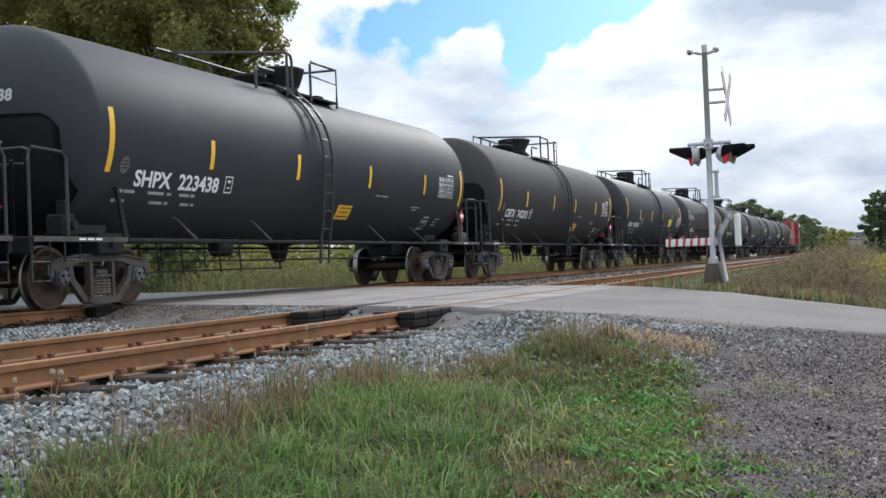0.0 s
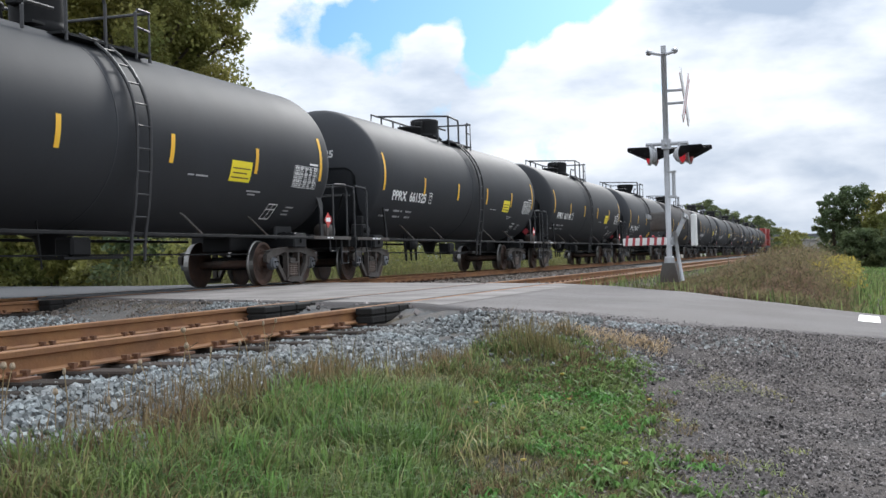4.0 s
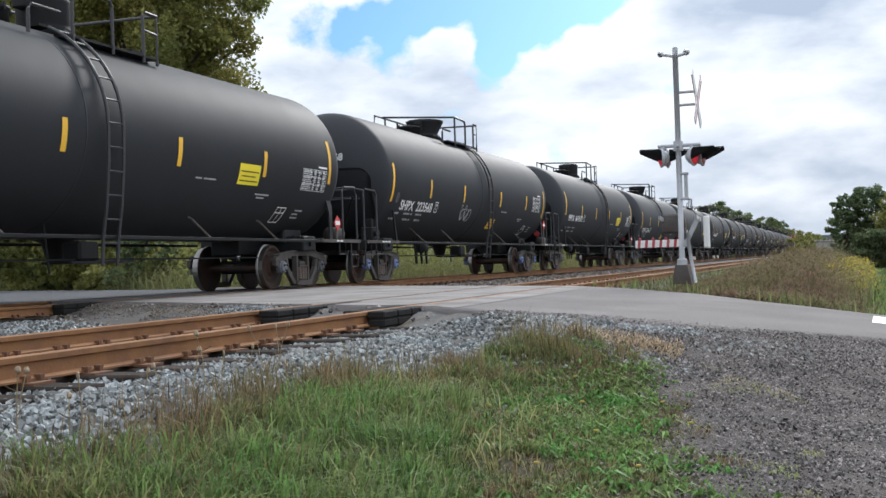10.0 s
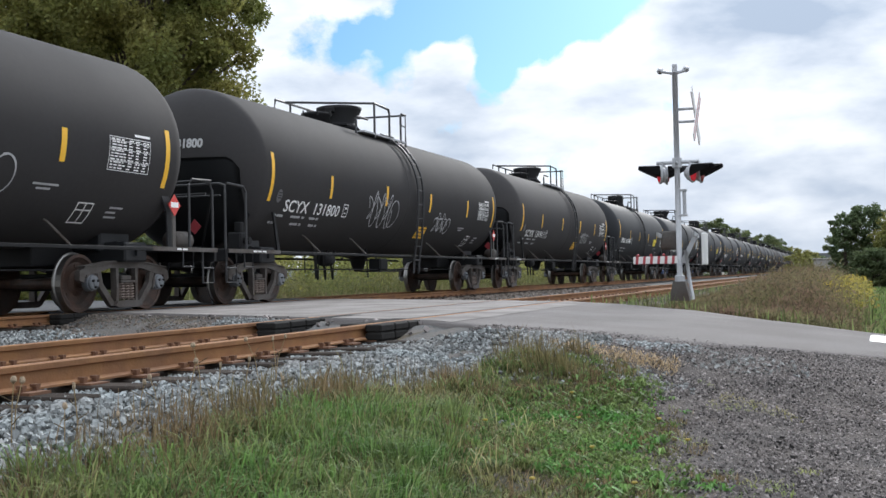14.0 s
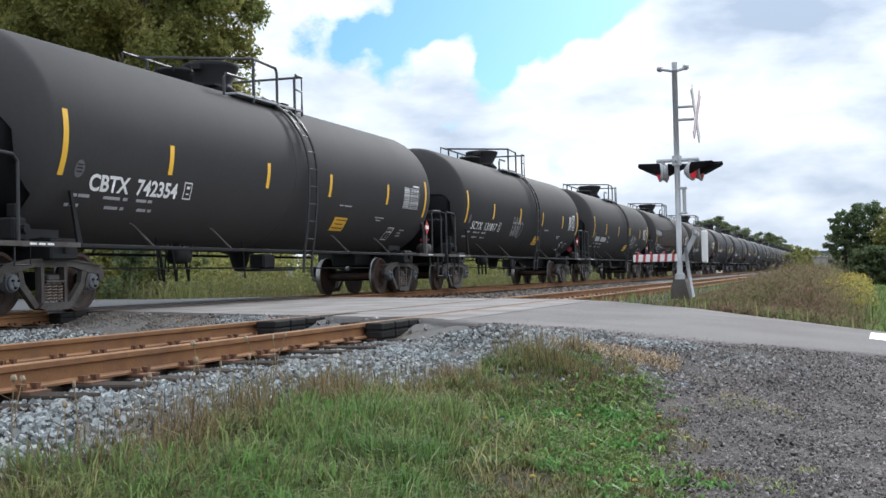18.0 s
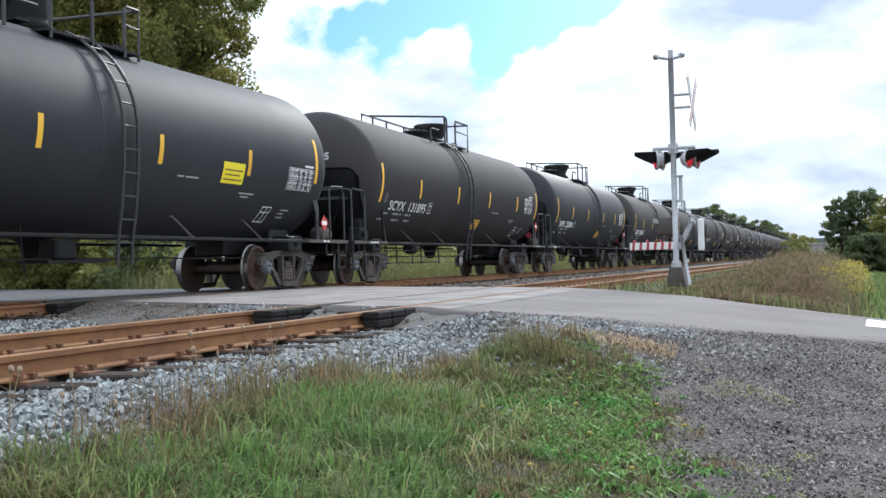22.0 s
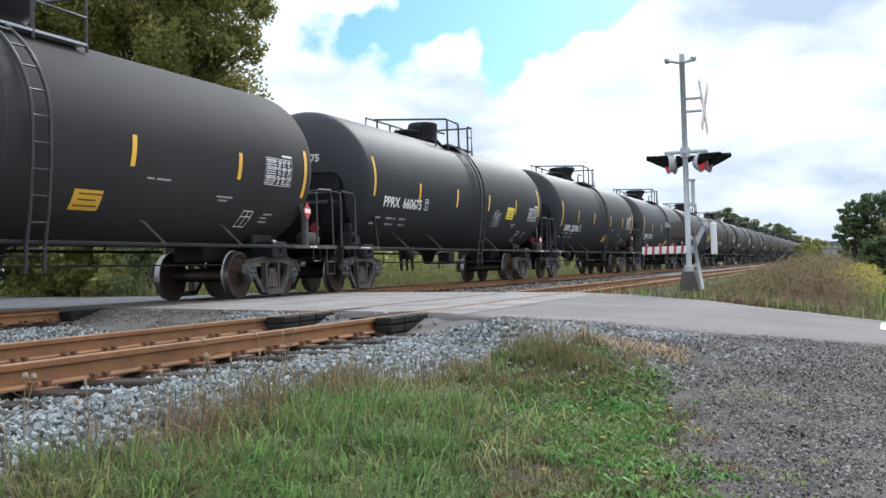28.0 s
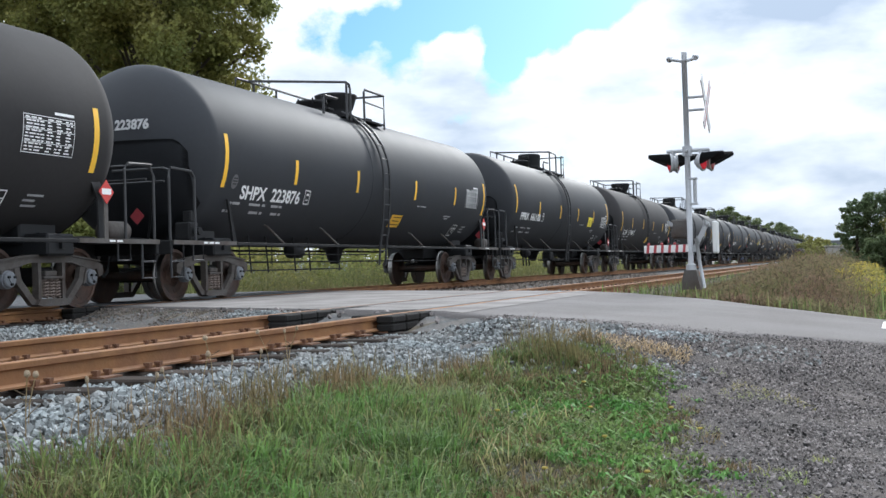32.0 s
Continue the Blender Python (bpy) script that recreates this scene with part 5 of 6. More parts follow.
    flasher(0.30, -0.05, 72, True)
    flasher(0.44, 0.14, 84, False)
    cb = part("conduit", rod(B(), [(0.12, 0, 2.05), (0.12, 0, 1.62)], 0.035, 8), M["galv"], s)
    for z in (2.07, 1.60):
        part("clamp", box(B(), (0.0, -0.05, z - 0.02), (0.17, 0.05, z + 0.02), 0.006), M["galv"], s)
    # gate mechanism with counterweight arms, and the arm stub with red and white bands
    gm = part("gate_mechanism", box(B(), (-0.36, 0.06, 0.96), (-0.02, 0.36, 1.32), 0.03), M["frame"], s, "dark grey gate motor box")
    part("door", box(B(), (-0.32, 0.05, 1.0), (-0.06, 0.06, 1.28), 0.008), M["frame"], gm)
    for x in (-0.36, 0.30):
        part("counterweight_arm", prism(B(), [(-0.40, 1.28), (0.3, 1.24), (0.32, 1.17), (-0.38, 1.20)], 0, x, x + 0.04), M["galv"], s)
    part("support_strut", prism(B(), [(0.0, 0.70), (0.10, 0.70), (0.36, 1.22), (0.28, 1.24)], 1, -0.04, 0.02), M["galv"], s)
    part("counterweight", box(B(), (0.42, -0.10, 0.66), (0.52, 0.12, 1.26), 0.02), M["sign_white"], s, "pale upright counterweight")
    # a lowered gate arm, banded, pointing over the road
    arm = part("gate_arm", box(B(), (-0.84, -0.16, 0.70), (-0.02, -0.12, 0.84), 0.006), M["sign_white"], s, "white gate arm with red bands")
    for i in range(6):
        x = -0.80 + 0.135 * i
        part("red_band", prism(B(), [(x, 0.697), (x + 0.05, 0.697), (x + 0.065, 0.843), (x + 0.015, 0.843)], 1, -0.164, -0.116), M["sign_red"], arm)
    for i in range(3):
        part("arm_lamp", lathe(B(), [(0.84, 0.02), (0.87, 0.03), (0.89, 0.015)], 2, (-0.75 + 0.24 * i, -0.14, 0), 10), M["sign_red"], arm, "small red gate lamp", True)


signal()

# ---- stop line ----
def on_road(x, y):
    lo, hi = road_left(x), road_right(x)
    return (x, y, road_z(x) + 0.017 + 0.03 * math.sin(math.pi * (y - lo) / (hi - lo)) * min(1, max(0, (x + 3) / 2)))


sl = sheet("stop_line", [on_road(0.28, 12.6), on_road(0.50, 12.5), on_road(0.54, 13.95), on_road(0.33, 14.0)], [(0, 1, 2, 3)], M["sign_white"])
tagged(sl, "white painted stop line on the asphalt", "road marking", kind="structure")


# ---- stones and plants ----
rng = np.random.default_rng(7)
LANDV = np.vectorize(land)


def base_rock(kind):
    bm = bmesh.new()
    if kind == "block":
        bmesh.ops.create_cube(bm, size=1.35)
    else:
        bmesh.ops.create_uvsphere(bm, u_segments=4, v_segments=2, radius=1.0)
    bmesh.ops.triangulate(bm, faces=bm.faces[:])
    bm.verts.index_update()
    co = np.array([v.co[:] for v in bm.verts])
    f = np.array([[v.index for v in fc.verts] for fc in bm.faces])
    bm.free()
    return co, f


BLOCK, CHIP = base_rock("block"), base_rock("chip")


def stones(name, pos, size, mat, label, shape=None):
    """Angular stones at the given places, each of its own shape; one heap."""
    n = len(pos)
    ICO_V, ICO_F = shape or BLOCK
    v = np.repeat(ICO_V[None], n, 0) * rng.uniform(0.6, 1.3, (n, len(ICO_V), 3))
    v *= np.stack([rng.uniform(0.75, 1.3, n), rng.uniform(0.7, 1.1, n), rng.uniform(0.5, 0.85, n)], 1)[:, None, :]
    q = rng.normal(size=(n, 4))
    q /= np.linalg.norm(q, axis=1)[:, None]
    w, x, y, z = q.T
    r = np.stack([np.stack([1 - 2 * (y * y + z * z), 2 * (x * y - z * w), 2 * (x * z + y * w)], -1),
                  np.stack([2 * (x * y + z * w), 1 - 2 * (x * x + z * z), 2 * (y * z - x * w)], -1),
                  np.stack([2 * (x * z - y * w), 2 * (y * z + x * w), 1 - 2 * (x * x + y * y)], -1)], 1)
    v = np.einsum("nij,nkj->nki", r, v) * size[:, None, None] + pos[:, None, :]
    tri = (ICO_F[None] + np.arange(n)[:, None, None] * len(ICO_V)).reshape(-1, 3)
    ob = cloud_mesh(name, v.reshape(-1, 3), tri, mat)
    return tagged(ob, label, "gravel", kind="stuff")


def scatter(n, x0, x1, y0, y1, keep=None, power=1.0):
    x = rng.uniform(x0, x1, n)
    y = y0 + (y1 - y0) * rng.uniform(0, 1, n) ** power
    if keep is not None:
        ok = keep(x, y)
        x, y = x[ok], y[ok]
    return x, y


road_left_v = np.vectorize(road_left)


def build_stones():
    def clear(x, y):
        ok = np.ones(len(x), bool)
        for c in (SIDING - GAUGE, SIDING + GAUGE):
            ok &= np.abs(x - c) > 0.13
        return ok & (y < np.where(x > -4.3, 9.95, np.where(x > -5.9, 10.3, 10.75) + (-4.3 - x) * 0.58))
    x, y = scatter(100000, -7.3, -1.9, 2.8, 13.0, clear, 0.95)
    edge = np.interp(y, [3, 5.5, 6.4, 7.2, 8.2, 9.0, 9.9], [-2.95, -3.1, -3.2, -3.0, -2.75, -2.2, -1.9]) + 0.2 * np.array([noise.noise((a * 0.9, 1.3, 0)) for a in y])
    ok = rng.uniform(0, 1, len(x)) < np.clip((edge + 0.25 - x) / 0.5, 0.03, 1)
    x, y = x[ok], y[ok]
    z = LANDV(x, y) + 0.018 + rng.uniform(-0.012, 0.03, len(x))
    stones("ballast_stones", np.stack([x, y, z], 1), rng.uniform(0.010, 0.025, len(x)), M["stone"], "heap of angular blue-grey ballast stones")
    x, y = scatter(7000, -8.5, -3.3, 19, 45, lambda x, y: (np.abs(x - SIDING - GAUGE) > 0.13) & (np.abs(x - SIDING + GAUGE) > 0.13) & (y > 18.9 + 0.76 * (-4.3 - x)), 1.5)
    x2, y2 = scatter(5000, -10.9, -7.4, 13.5, 60, lambda x, y: (y > 18.9 + 0.76 * (-4.3 - x)) | (y < 10.0 + 0.6 * (-4.3 - x)), 1.5)
    x, y = np.concatenate([x, x2]), np.concatenate([y, y2])
    stones("ballast_stones", np.stack([x, y, LANDV(x, y) + 0.04], 1), rng.uniform(0.025, 0.055, len(x)), M["rubble"], "dirty brown ballast stones beyond the road")
    x, y = scatter(5200, -11.0, -6.6, 8.0, 15.0, lambda x, y: y < road_left_v(x) - rng.uniform(0.7, 2.4, len(x)), 0.8)
    stones("ballast_stones", np.stack([x, y, LANDV(x, y) + 0.03], 1), rng.uniform(0.015, 0.036, len(x)), M["stone"], "angular ballast stones between the two tracks")
    x, y = scatter(800, -9.5, -3.4, 9.0, 15.0, lambda x, y: np.abs(y - road_left_v(x) + 0.12 - 0.15 * rng.normal(size=len(x))) < 0.22)
    stones("road_edge_rubble", np.stack([x, y, LANDV(x, y) + 0.03], 1), rng.uniform(0.015, 0.05, len(x)), M["pebble"], "broken asphalt and rubble along the road edge")
    x, y = scatter(16000, -11.0, -5.9, 8.0, 15.0, lambda x, y: (y < road_left_v(x) + 0.05) & (y > road_left_v(x) - rng.uniform(0.2, 2.6, len(x))))
    stones("dirt_rubble", np.stack([x, y, LANDV(x, y) + 0.024], 1), rng.uniform(0.006, 0.022, len(x)), M["rubble"], "brown dirt and small rubble beside the crossing", CHIP)
    x, y = scatter(9000, -2.6, 0.6, 8.3, 10.6)
    spill = np.array([noise.noise((a * 0.9, b * 1.4, 21)) for a, b in zip(x, y)])
    ok = (spill + np.interp(x, [-2.4, -1.2, 0.4], [0.5, 0.15, -0.25]) > rng.uniform(0.05, 0.75, len(x))) & (y < road_left_v(x) - 0.1) & (x > lot_edge(y) - 0.2)
    x, y = x[ok], y[ok]
    stones("ballast_stones", np.stack([x, y, LANDV(x, y) + 0.026], 1), rng.uniform(0.008, 0.021, len(x)), M["stone"], "grey ballast stones spilt over the driveway")
    # driveway gravel, smaller, thinning to bare dirt
    x, y = scatter(84000, -3.3, 1.1, 4.6, 10.7, None, 0.9)
    dens = np.array([0.5 + 0.7 * noise.noise((a * 0.8, b * 0.8, 2.0)) for a, b in zip(x, y)])
    ok = rng.uniform(0, 1, len(x)) < np.clip((x - lot_edge(y) + 0.45) / 0.8, 0.03, 1) * np.clip(dens + 0.25, 0.35, 1)
    x, y = x[ok], y[ok]
    stones("driveway_gravel", np.stack([x, y, LANDV(x, y) + 0.024], 1), rng.uniform(0.004, 0.012, len(x)) * rng.choice([1, 1, 1, 1.6], len(x)), M["pebble"], "loose crushed gravel on the driveway", CHIP)


def lot_edge(y):
    """Where the grass gives way to the driveway."""
    return np.interp(y, LOT_Y, LOT_X)


def blades(name, x, y, height, lean, width, mat, label, droop=0.35, category="grass", parent=None, base_z=None, turn=None):
    """Tapered, bent blades: five vertices each."""
    n = len(x)
    z = (LANDV(x, y) if base_z is None else base_z) + 0.01
    a = rng.uniform(0, 2 * np.pi, n) if turn is None else turn - np.pi / 2 + rng.uniform(-0.5, 0.5, n)
    side = np.stack([np.cos(a), np.sin(a), np.zeros(n)], 1)
    b = a + np.pi / 2 + rng.uniform(-0.5, 0.5, n)
    d = np.stack([np.cos(b), np.sin(b), np.zeros(n)], 1) * (lean * height * rng.uniform(0.2, 1.0, n))[:, None]
    p = np.stack([x, y, z], 1)
    w = (width * rng.uniform(0.7, 1.3, n))[:, None] * side
    up = np.array([0, 0, 1.0])[None] * height[:, None]
    mid = p + 0.55 * up + 0.35 * d
    tip = p + (1 - droop * lean * 0.5) * up + d
    v = np.stack([p - w, p + w, mid - 0.75 * w, mid + 0.75 * w, tip], 1)
    t = np.array([[0, 1, 3], [0, 3, 2], [2, 3, 4]])
    tri = (t[None] + np.arange(n)[:, None, None] * 5).reshape(-1, 3)
    ob = cloud_mesh(name, v.reshape(-1, 3), tri, mat, parent)
    return tagged(ob, label, category, kind="stuff")


def leaves(centres, radii, per, size, droop, mat, name, parent, fat=0.22):
    """Leaf sprays in clumps round the limb ends; one crown."""
    n = len(centres) * per
    c = np.repeat(centres, per, 0)
    r = np.repeat(radii, per)[:, None]
    d = rng.normal(size=(n, 3))
    d /= np.linalg.norm(d, axis=1)[:, None]
    p = c + d * r * rng.uniform(0.25, 1.0, (n, 1)) ** 0.6 * np.array([1, 1, 0.85])
    a = rng.normal(size=(n, 3)) * np.array([1, 1, 0.6]) - np.array([0, 0, droop])
    a /= np.linalg.norm(a, axis=1)[:, None]
    b = np.cross(a, rng.normal(size=(n, 3)))
    b /= np.linalg.norm(b, axis=1)[:, None]
    s = (size * rng.uniform(0.6, 1.4, n))[:, None]
    v = np.stack([p, p + a * s * 0.5 + b * s * fat, p + a * s, p + a * s * 0.5 - b * s * fat], 1)
    t = np.array([[0, 1, 2], [0, 2, 3]])
    tri = (t[None] + np.arange(n)[:, None, None] * 4).reshape(-1, 3)
    return cloud_mesh(name, v.reshape(-1, 3), tri, mat, parent)


def build_grass():
    def verge(x, y):
        e = 0.14 + np.interp(y, [2, 3.8, 5.5, 6.4, 7.2, 8.2, 8.8, 9.1], [-2.8, -2.9, -3.05, -3.15, -2.95, -2.75, -2.45, -2.0]) + 0.25 * np.array([noise.noise((b * 1.1, 7, 0)) for b in y])
        return (x > e) & (x < lot_edge(y) + 0.2 + 0.45 * np.array([noise.noise((b * 1.6, 3, a * 1.6)) for a, b in zip(x, y)]) - rng.uniform(0, 0.45, len(x)) ** 1.0)
    def nz(x, y, k, seed):
        return np.array([noise.noise((a * k + seed, b * k, seed)) for a, b in zip(x, y)])

    # how high the growth stands: long beside the ballast and to the south, short and trodden towards the driveway
    def tall(x, y):
        return np.clip(np.interp(x, [-3.1, -2.3, -1.5, -0.9], [1.0, 0.9, 0.45, 0.25]) * np.interp(y, [4.0, 5.5, 7.0, 9.0], [1.25, 1.0, 0.75, 0.8]) * (1 + 0.5 * nz(x, y, 0.9, 6)), 0.15, 1.6)

    def tuft(n, per, r, keep_above=None, k=1.6, seed=5):
        """Blades in tufts that lean outwards from their middle."""
        x, y = scatter(n, -3.3, 0.1, 3.2, 9.4, verge, 1.0)
        if keep_above is not None:
            ok = nz(x, y, k, seed) > keep_above
            x, y = x[ok], y[ok]
        m = len(x)
        a = rng.uniform(0, 2 * np.pi, (m, per))
        d = r * np.sqrt(rng.uniform(0.02, 1, (m, per))) * rng.uniform(0.6, 1.4, (m, 1))
        size = np.repeat(rng.uniform(0.55, 1.35, m), per)
        return (x[:, None] + d * np.cos(a)).ravel(), (y[:, None] + d * np.sin(a)).ravel(), a.ravel(), size

    x, y, a, k = tuft(2600, 22, 0.055)
    blades("grass_verge", x, y, k * rng.uniform(0.05, 0.17, len(x)) * tall(x, y), 1.15, 0.0042, M["grass"], "green verge grass with uneven tufts", turn=a)
    x, y = scatter(26000, -3.3, 0.2, 3.3, 9.4, verge, 1.0)
    ok = nz(x, y, 2.4, 8) > rng.uniform(-0.35, 0.1, len(x))
    x, y = x[ok], y[ok]
    blades("grass_verge", x, y, rng.uniform(0.02, 0.075, len(x)), 1.5, 0.0036, M["grass"], "short green turf between the tufts")
    x, y, a, k = tuft(1500, 20, 0.06, 0.02, 1.7, 3)
    blades("lush_grass", x, y, k * rng.uniform(0.05, 0.16, len(x)) * np.clip(tall(x, y), 0.35, 1.2), 1.2, 0.0050, M["lush"], "bright green lush tufts in the verge", turn=a)
    x, y, a, k = tuft(2600, 16, 0.04, 0.0, 1.3, 9)
    blades("brown_grass", x, y, k * rng.uniform(0.05, 0.17, len(x)) * np.clip(tall(x, y), 0.4, 1.2), 0.9, 0.0032, M["fringe"], "red-brown withered tufts in the verge", turn=a)
    # fringe of withered growth along the ballast and at the north tip
    x, y = scatter(34000, -3.5, -1.2, 3.0, 9.5, lambda x, y: x < lot_edge(y) + 0.1, 1.0)
    near = np.interp(y, [3, 5.5, 6.4, 7.2, 8.2, 9.0], [-2.95, -3.1, -3.2, -3.0, -2.7, -2.1])
    ok = ((x - near < rng.uniform(0.05, 0.6, len(x))) & (x - near > -0.35 * rng.uniform(0, 1, len(x)) ** 2)) | ((y > 7.9 + rng.uniform(0, 0.9, len(x))) & (x > near))
    x, y = x[ok], y[ok]
    clump = np.clip(0.62 + 1.6 * nz(x, y, 2.6, 2), 0.0, 1.5)
    x, y, clump = x[clump > 0.25], y[clump > 0.25], clump[clump > 0.25]
    blades("dry_fringe", x, y, clump * rng.uniform(0.06, 0.26, len(x)), 0.7, 0.0030, M["fringe"], "red-brown grass along the ballast")
    x, y = scatter(5000, -3.3, 0.0, 2.6, 9.6, verge, 1.0)
    blades("dry_grass", x, y, rng.uniform(0.06, 0.20, len(x)) * np.clip(tall(x, y), 0.35, 1.2), 1.3, 0.0026, M["drygrass"], "tan dry blades among the green grass")
    # long arching grass in front of the ballast
    x, y = scatter(420, -3.0, -1.3, 3.2, 6.6, lambda x, y: (x > -2.85 + 0.2 * np.sin(y * 3)) & (x < -1.2 - 0.28 * (y - 3)), 1.0)
    a = rng.uniform(0, 2 * np.pi, (len(x), 18))
    x, y = (x[:, None] + 0.05 * np.cos(a) * rng.uniform(0.2, 1, a.shape)).ravel(), (y[:, None] + 0.05 * np.sin(a) * rng.uniform(0.2, 1, a.shape)).ravel()
    blades("tall_grass", x, y, rng.uniform(0.12, 0.31, len(x)), 1.15, 0.0042, M["lush"], "tall arching green grass beside the ballast", 0.7, turn=a.ravel())
    # broad-leaved rosettes, pressed flat towards the driveway
    x, y = scatter(1500, -2.7, 0.0, 3.6, 9.0, verge, 1.0)
    ok = nz(x, y, 0.9, 4) + np.interp(x, [-2.6, -1.4], [-0.25, 0.15]) > 0.0
    x, y = x[ok], y[ok]
    a = (np.arange(9)[None] * 2.4 + rng.uniform(0, 6.28, (len(x), 1)) + rng.uniform(-0.3, 0.3, (len(x), 9))).ravel()
    k = np.repeat(rng.uniform(0.6, 1.4, len(x)), 9)
    x, y = np.repeat(x, 9), np.repeat(y, 9)
    blades("broad_rosettes", x, y, k * rng.uniform(0.035, 0.085, len(x)), 1.8, 0.0095, M["clover"], "low broad-leaved green rosettes in the verge", 0.9, "weeds", turn=a)
    # reddish weed stems along the ballast
    x, y = scatter(2600, -3.4, -1.9, 3.2, 9.2, lambda x, y: np.abs(x - np.interp(y, [3, 5.5, 6.4, 7.2, 8.2, 9.0], [-2.95, -3.1, -3.2, -3.0, -2.7, -2.1])) < 0.25, 1.0)
    blades("weed_stems", x, y, rng.uniform(0.06, 0.2, len(x)), 0.5, 0.0035, M["brownweed"], "brown weeds at the ballast edge")
    x, y = scatter(2600, -2.3, -1.2, 8.6, 9.5, lambda x, y: np.abs(y - 9.1 + 0.25 * (x + 1.8)) < 0.32 * rng.uniform(0.2, 1, len(x)))
    blades("straw", x, y, rng.uniform(0.03, 0.08, len(x)), 2.0, 0.0045, M["straw"], "flattened straw at the road edge")
    x, y = scatter(15000, -1.6, 0.5, 4.8, 9.2)
    tuft = np.array([noise.noise((a * 1.9, b * 1.9, 31)) for a, b in zip(x, y)])
    ok = (tuft > 0.36) & (x > lot_edge(y)) & (x < lot_edge(y) + 0.9)
    blades("loose_tufts", x[ok], y[ok], rng.uniform(0.02, 0.05, ok.sum()), 1.2, 0.004, M["pale"], "thin yellowish tufts on the gravel")
    x, y = scatter(420, -3.0, -1.6, 3.0, 7.0, verge)
    blades("long_blades", x, y, rng.uniform(0.12, 0.28, len(x)), 1.3, 0.0035, M["pale"], "long pale grass blades bent over")
    # low broad leaves among the blades, in patches
    x, y = scatter(15000, -3.0, -0.1, 3.2, 9.0, verge, 1.0)
    pt = np.array([noise.noise((a * 0.9 + 4, b * 0.9, 2)) for a, b in zip(x, y)])
    x, y = x[pt > 0.12], y[pt > 0.12]
    n = len(x)
    ob = leaves(np.stack([x, y, LANDV(x, y) + rng.uniform(0.01, 0.055, n)], 1), np.full(n, 0.02), 3, 0.020, -0.1, M["clover"], "clover", None, 0.42)
    tagged(ob, "bright green clover patches in the verge", "clover", kind="stuff")
    x, y = scatter(16000, -2.8, -0.4, -6.0, 3.3)
    blades("grass_verge", x, y, rng.uniform(0.04, 0.14, len(x)), 1.1, 0.006, M["grass"], "green verge grass beside the siding")
    # weed field beyond the road
    def beyond(x, y):
        return (y > 18.7 + 0.76 * (-4.3 - x) + 0.3) & (x > -3.3 + 0.015 * (y - 20)) & (x < rng.uniform(-0.9, 0.35, len(x)) + 0.004 * y)
    x, y = scatter(62000, -3.6, 1, 15, 90, beyond, 1.5)
    h = 0.84 * rng.uniform(0.35, 1.05, len(x)) * np.clip((y - (18.7 + 0.76 * (-4.3 - x))) / 6, 0.2, 1) * np.clip((x + 3.4) / 2.0, 0.16, 1) * (1 + 0.9 * np.array([noise.noise((a * 0.3, b * 0.12, 1)) for a, b in zip(x, y)]))
    pick = rng.uniform(0, 1, len(x)) < 0.26
    tops = np.stack([x[pick], y[pick], LANDV(x[pick], y[pick]) + h[pick] * 0.85], 1)
    ob = leaves(tops, 0.30 * h[pick] + 0.03, 9, 0.085, -0.9, M["brownweed"], "weed_heads", None, 0.12)
    tagged(ob, "fluffy brown-red weed heads over the field", "weeds", kind="stuff")
    blades("weed_field", x, y, h, 0.7, 0.006, M["brownweed"], "field of tall brown-red weeds", category="weeds")
    x, y = scatter(26000, -4.0, 14, 9, 45, lambda x, y: (y > 18.6 + 0.76 * (-4.3 - x)) & (x > -3.9), 2.0)
    h = rng.uniform(0.12, 0.35, len(x))
    blades("grass_verge", x, y, h, 0.7, 0.008, M["grass"], "green grass along the far road edge")
    x, y = scatter(3000, -2.4, 1.6, 19, 52)
    gold = np.array([noise.noise((a * 0.7, b * 0.18, 12)) for a, b in zip(x, y)]) + np.interp(x, [-2.2, -0.6, 0.4], [-0.35, -0.05, 0.45])
    ok = (gold > 0.18) & (y > 21) & (x < 0.2 + 0.016 * y)
    x, y = x[ok], y[ok]
    h = rng.uniform(0.4, 0.85, len(x))
    blades("goldenrod", x, y, h, 0.5, 0.012, M["grass"], "green goldenrod stems in the field", category="wildflowers")
    ob = leaves(np.stack([x, y, LANDV(x, y) + h * 0.9], 1), np.full(len(x), 0.14), 8, 0.07, -0.3, M["goldenrod"], "goldenrod_plumes", None, 0.35)
    tagged(ob, "yellow goldenrod plumes in the field", "wildflowers", kind="stuff")
    x, y = scatter(22000, 0.3, 9, 14, 75, lambda x, y: y > 19.2 + 0.76 * (-4.3 - x), 1.3)
    blades("lawn", x, y, rng.uniform(0.06, 0.16, len(x)), 0.7, 0.02, M["lush"], "mown green lawn beside the field")
    x, y = scatter(30000, -27, -19.5, 15, 150, lambda x, y: (y > 19.5 + 0.76 * (-4.3 - x)) | (y < 9.0 + 0.62 * (-4.3 - x)), 1.6)
    blades("tall_meadow", x, y, rng.uniform(0.6, 1.9, len(x)), 0.8, 0.016, M["meadow"], "tall yellow-green growth behind the tracks")
    n = 9000
    x, y = scatter(9000, -24, -18.5, 16, 150, lambda x, y: (y > 20.5 + 0.76 * (-4.3 - x)) | (y < 8.0 + 0.62 * (-4.3 - x)), 1.6)
    ob = leaves(np.stack([x, y, LANDV(x, y) + rng.uniform(0.1, 1.5, len(x))], 1), np.full(len(x), 0.3), 6, 0.10, -0.3, M["meadow"], "tall_meadow", None, 0.25)
    tagged(ob, "pale weedy growth behind the tracks", "weeds", kind="stuff")
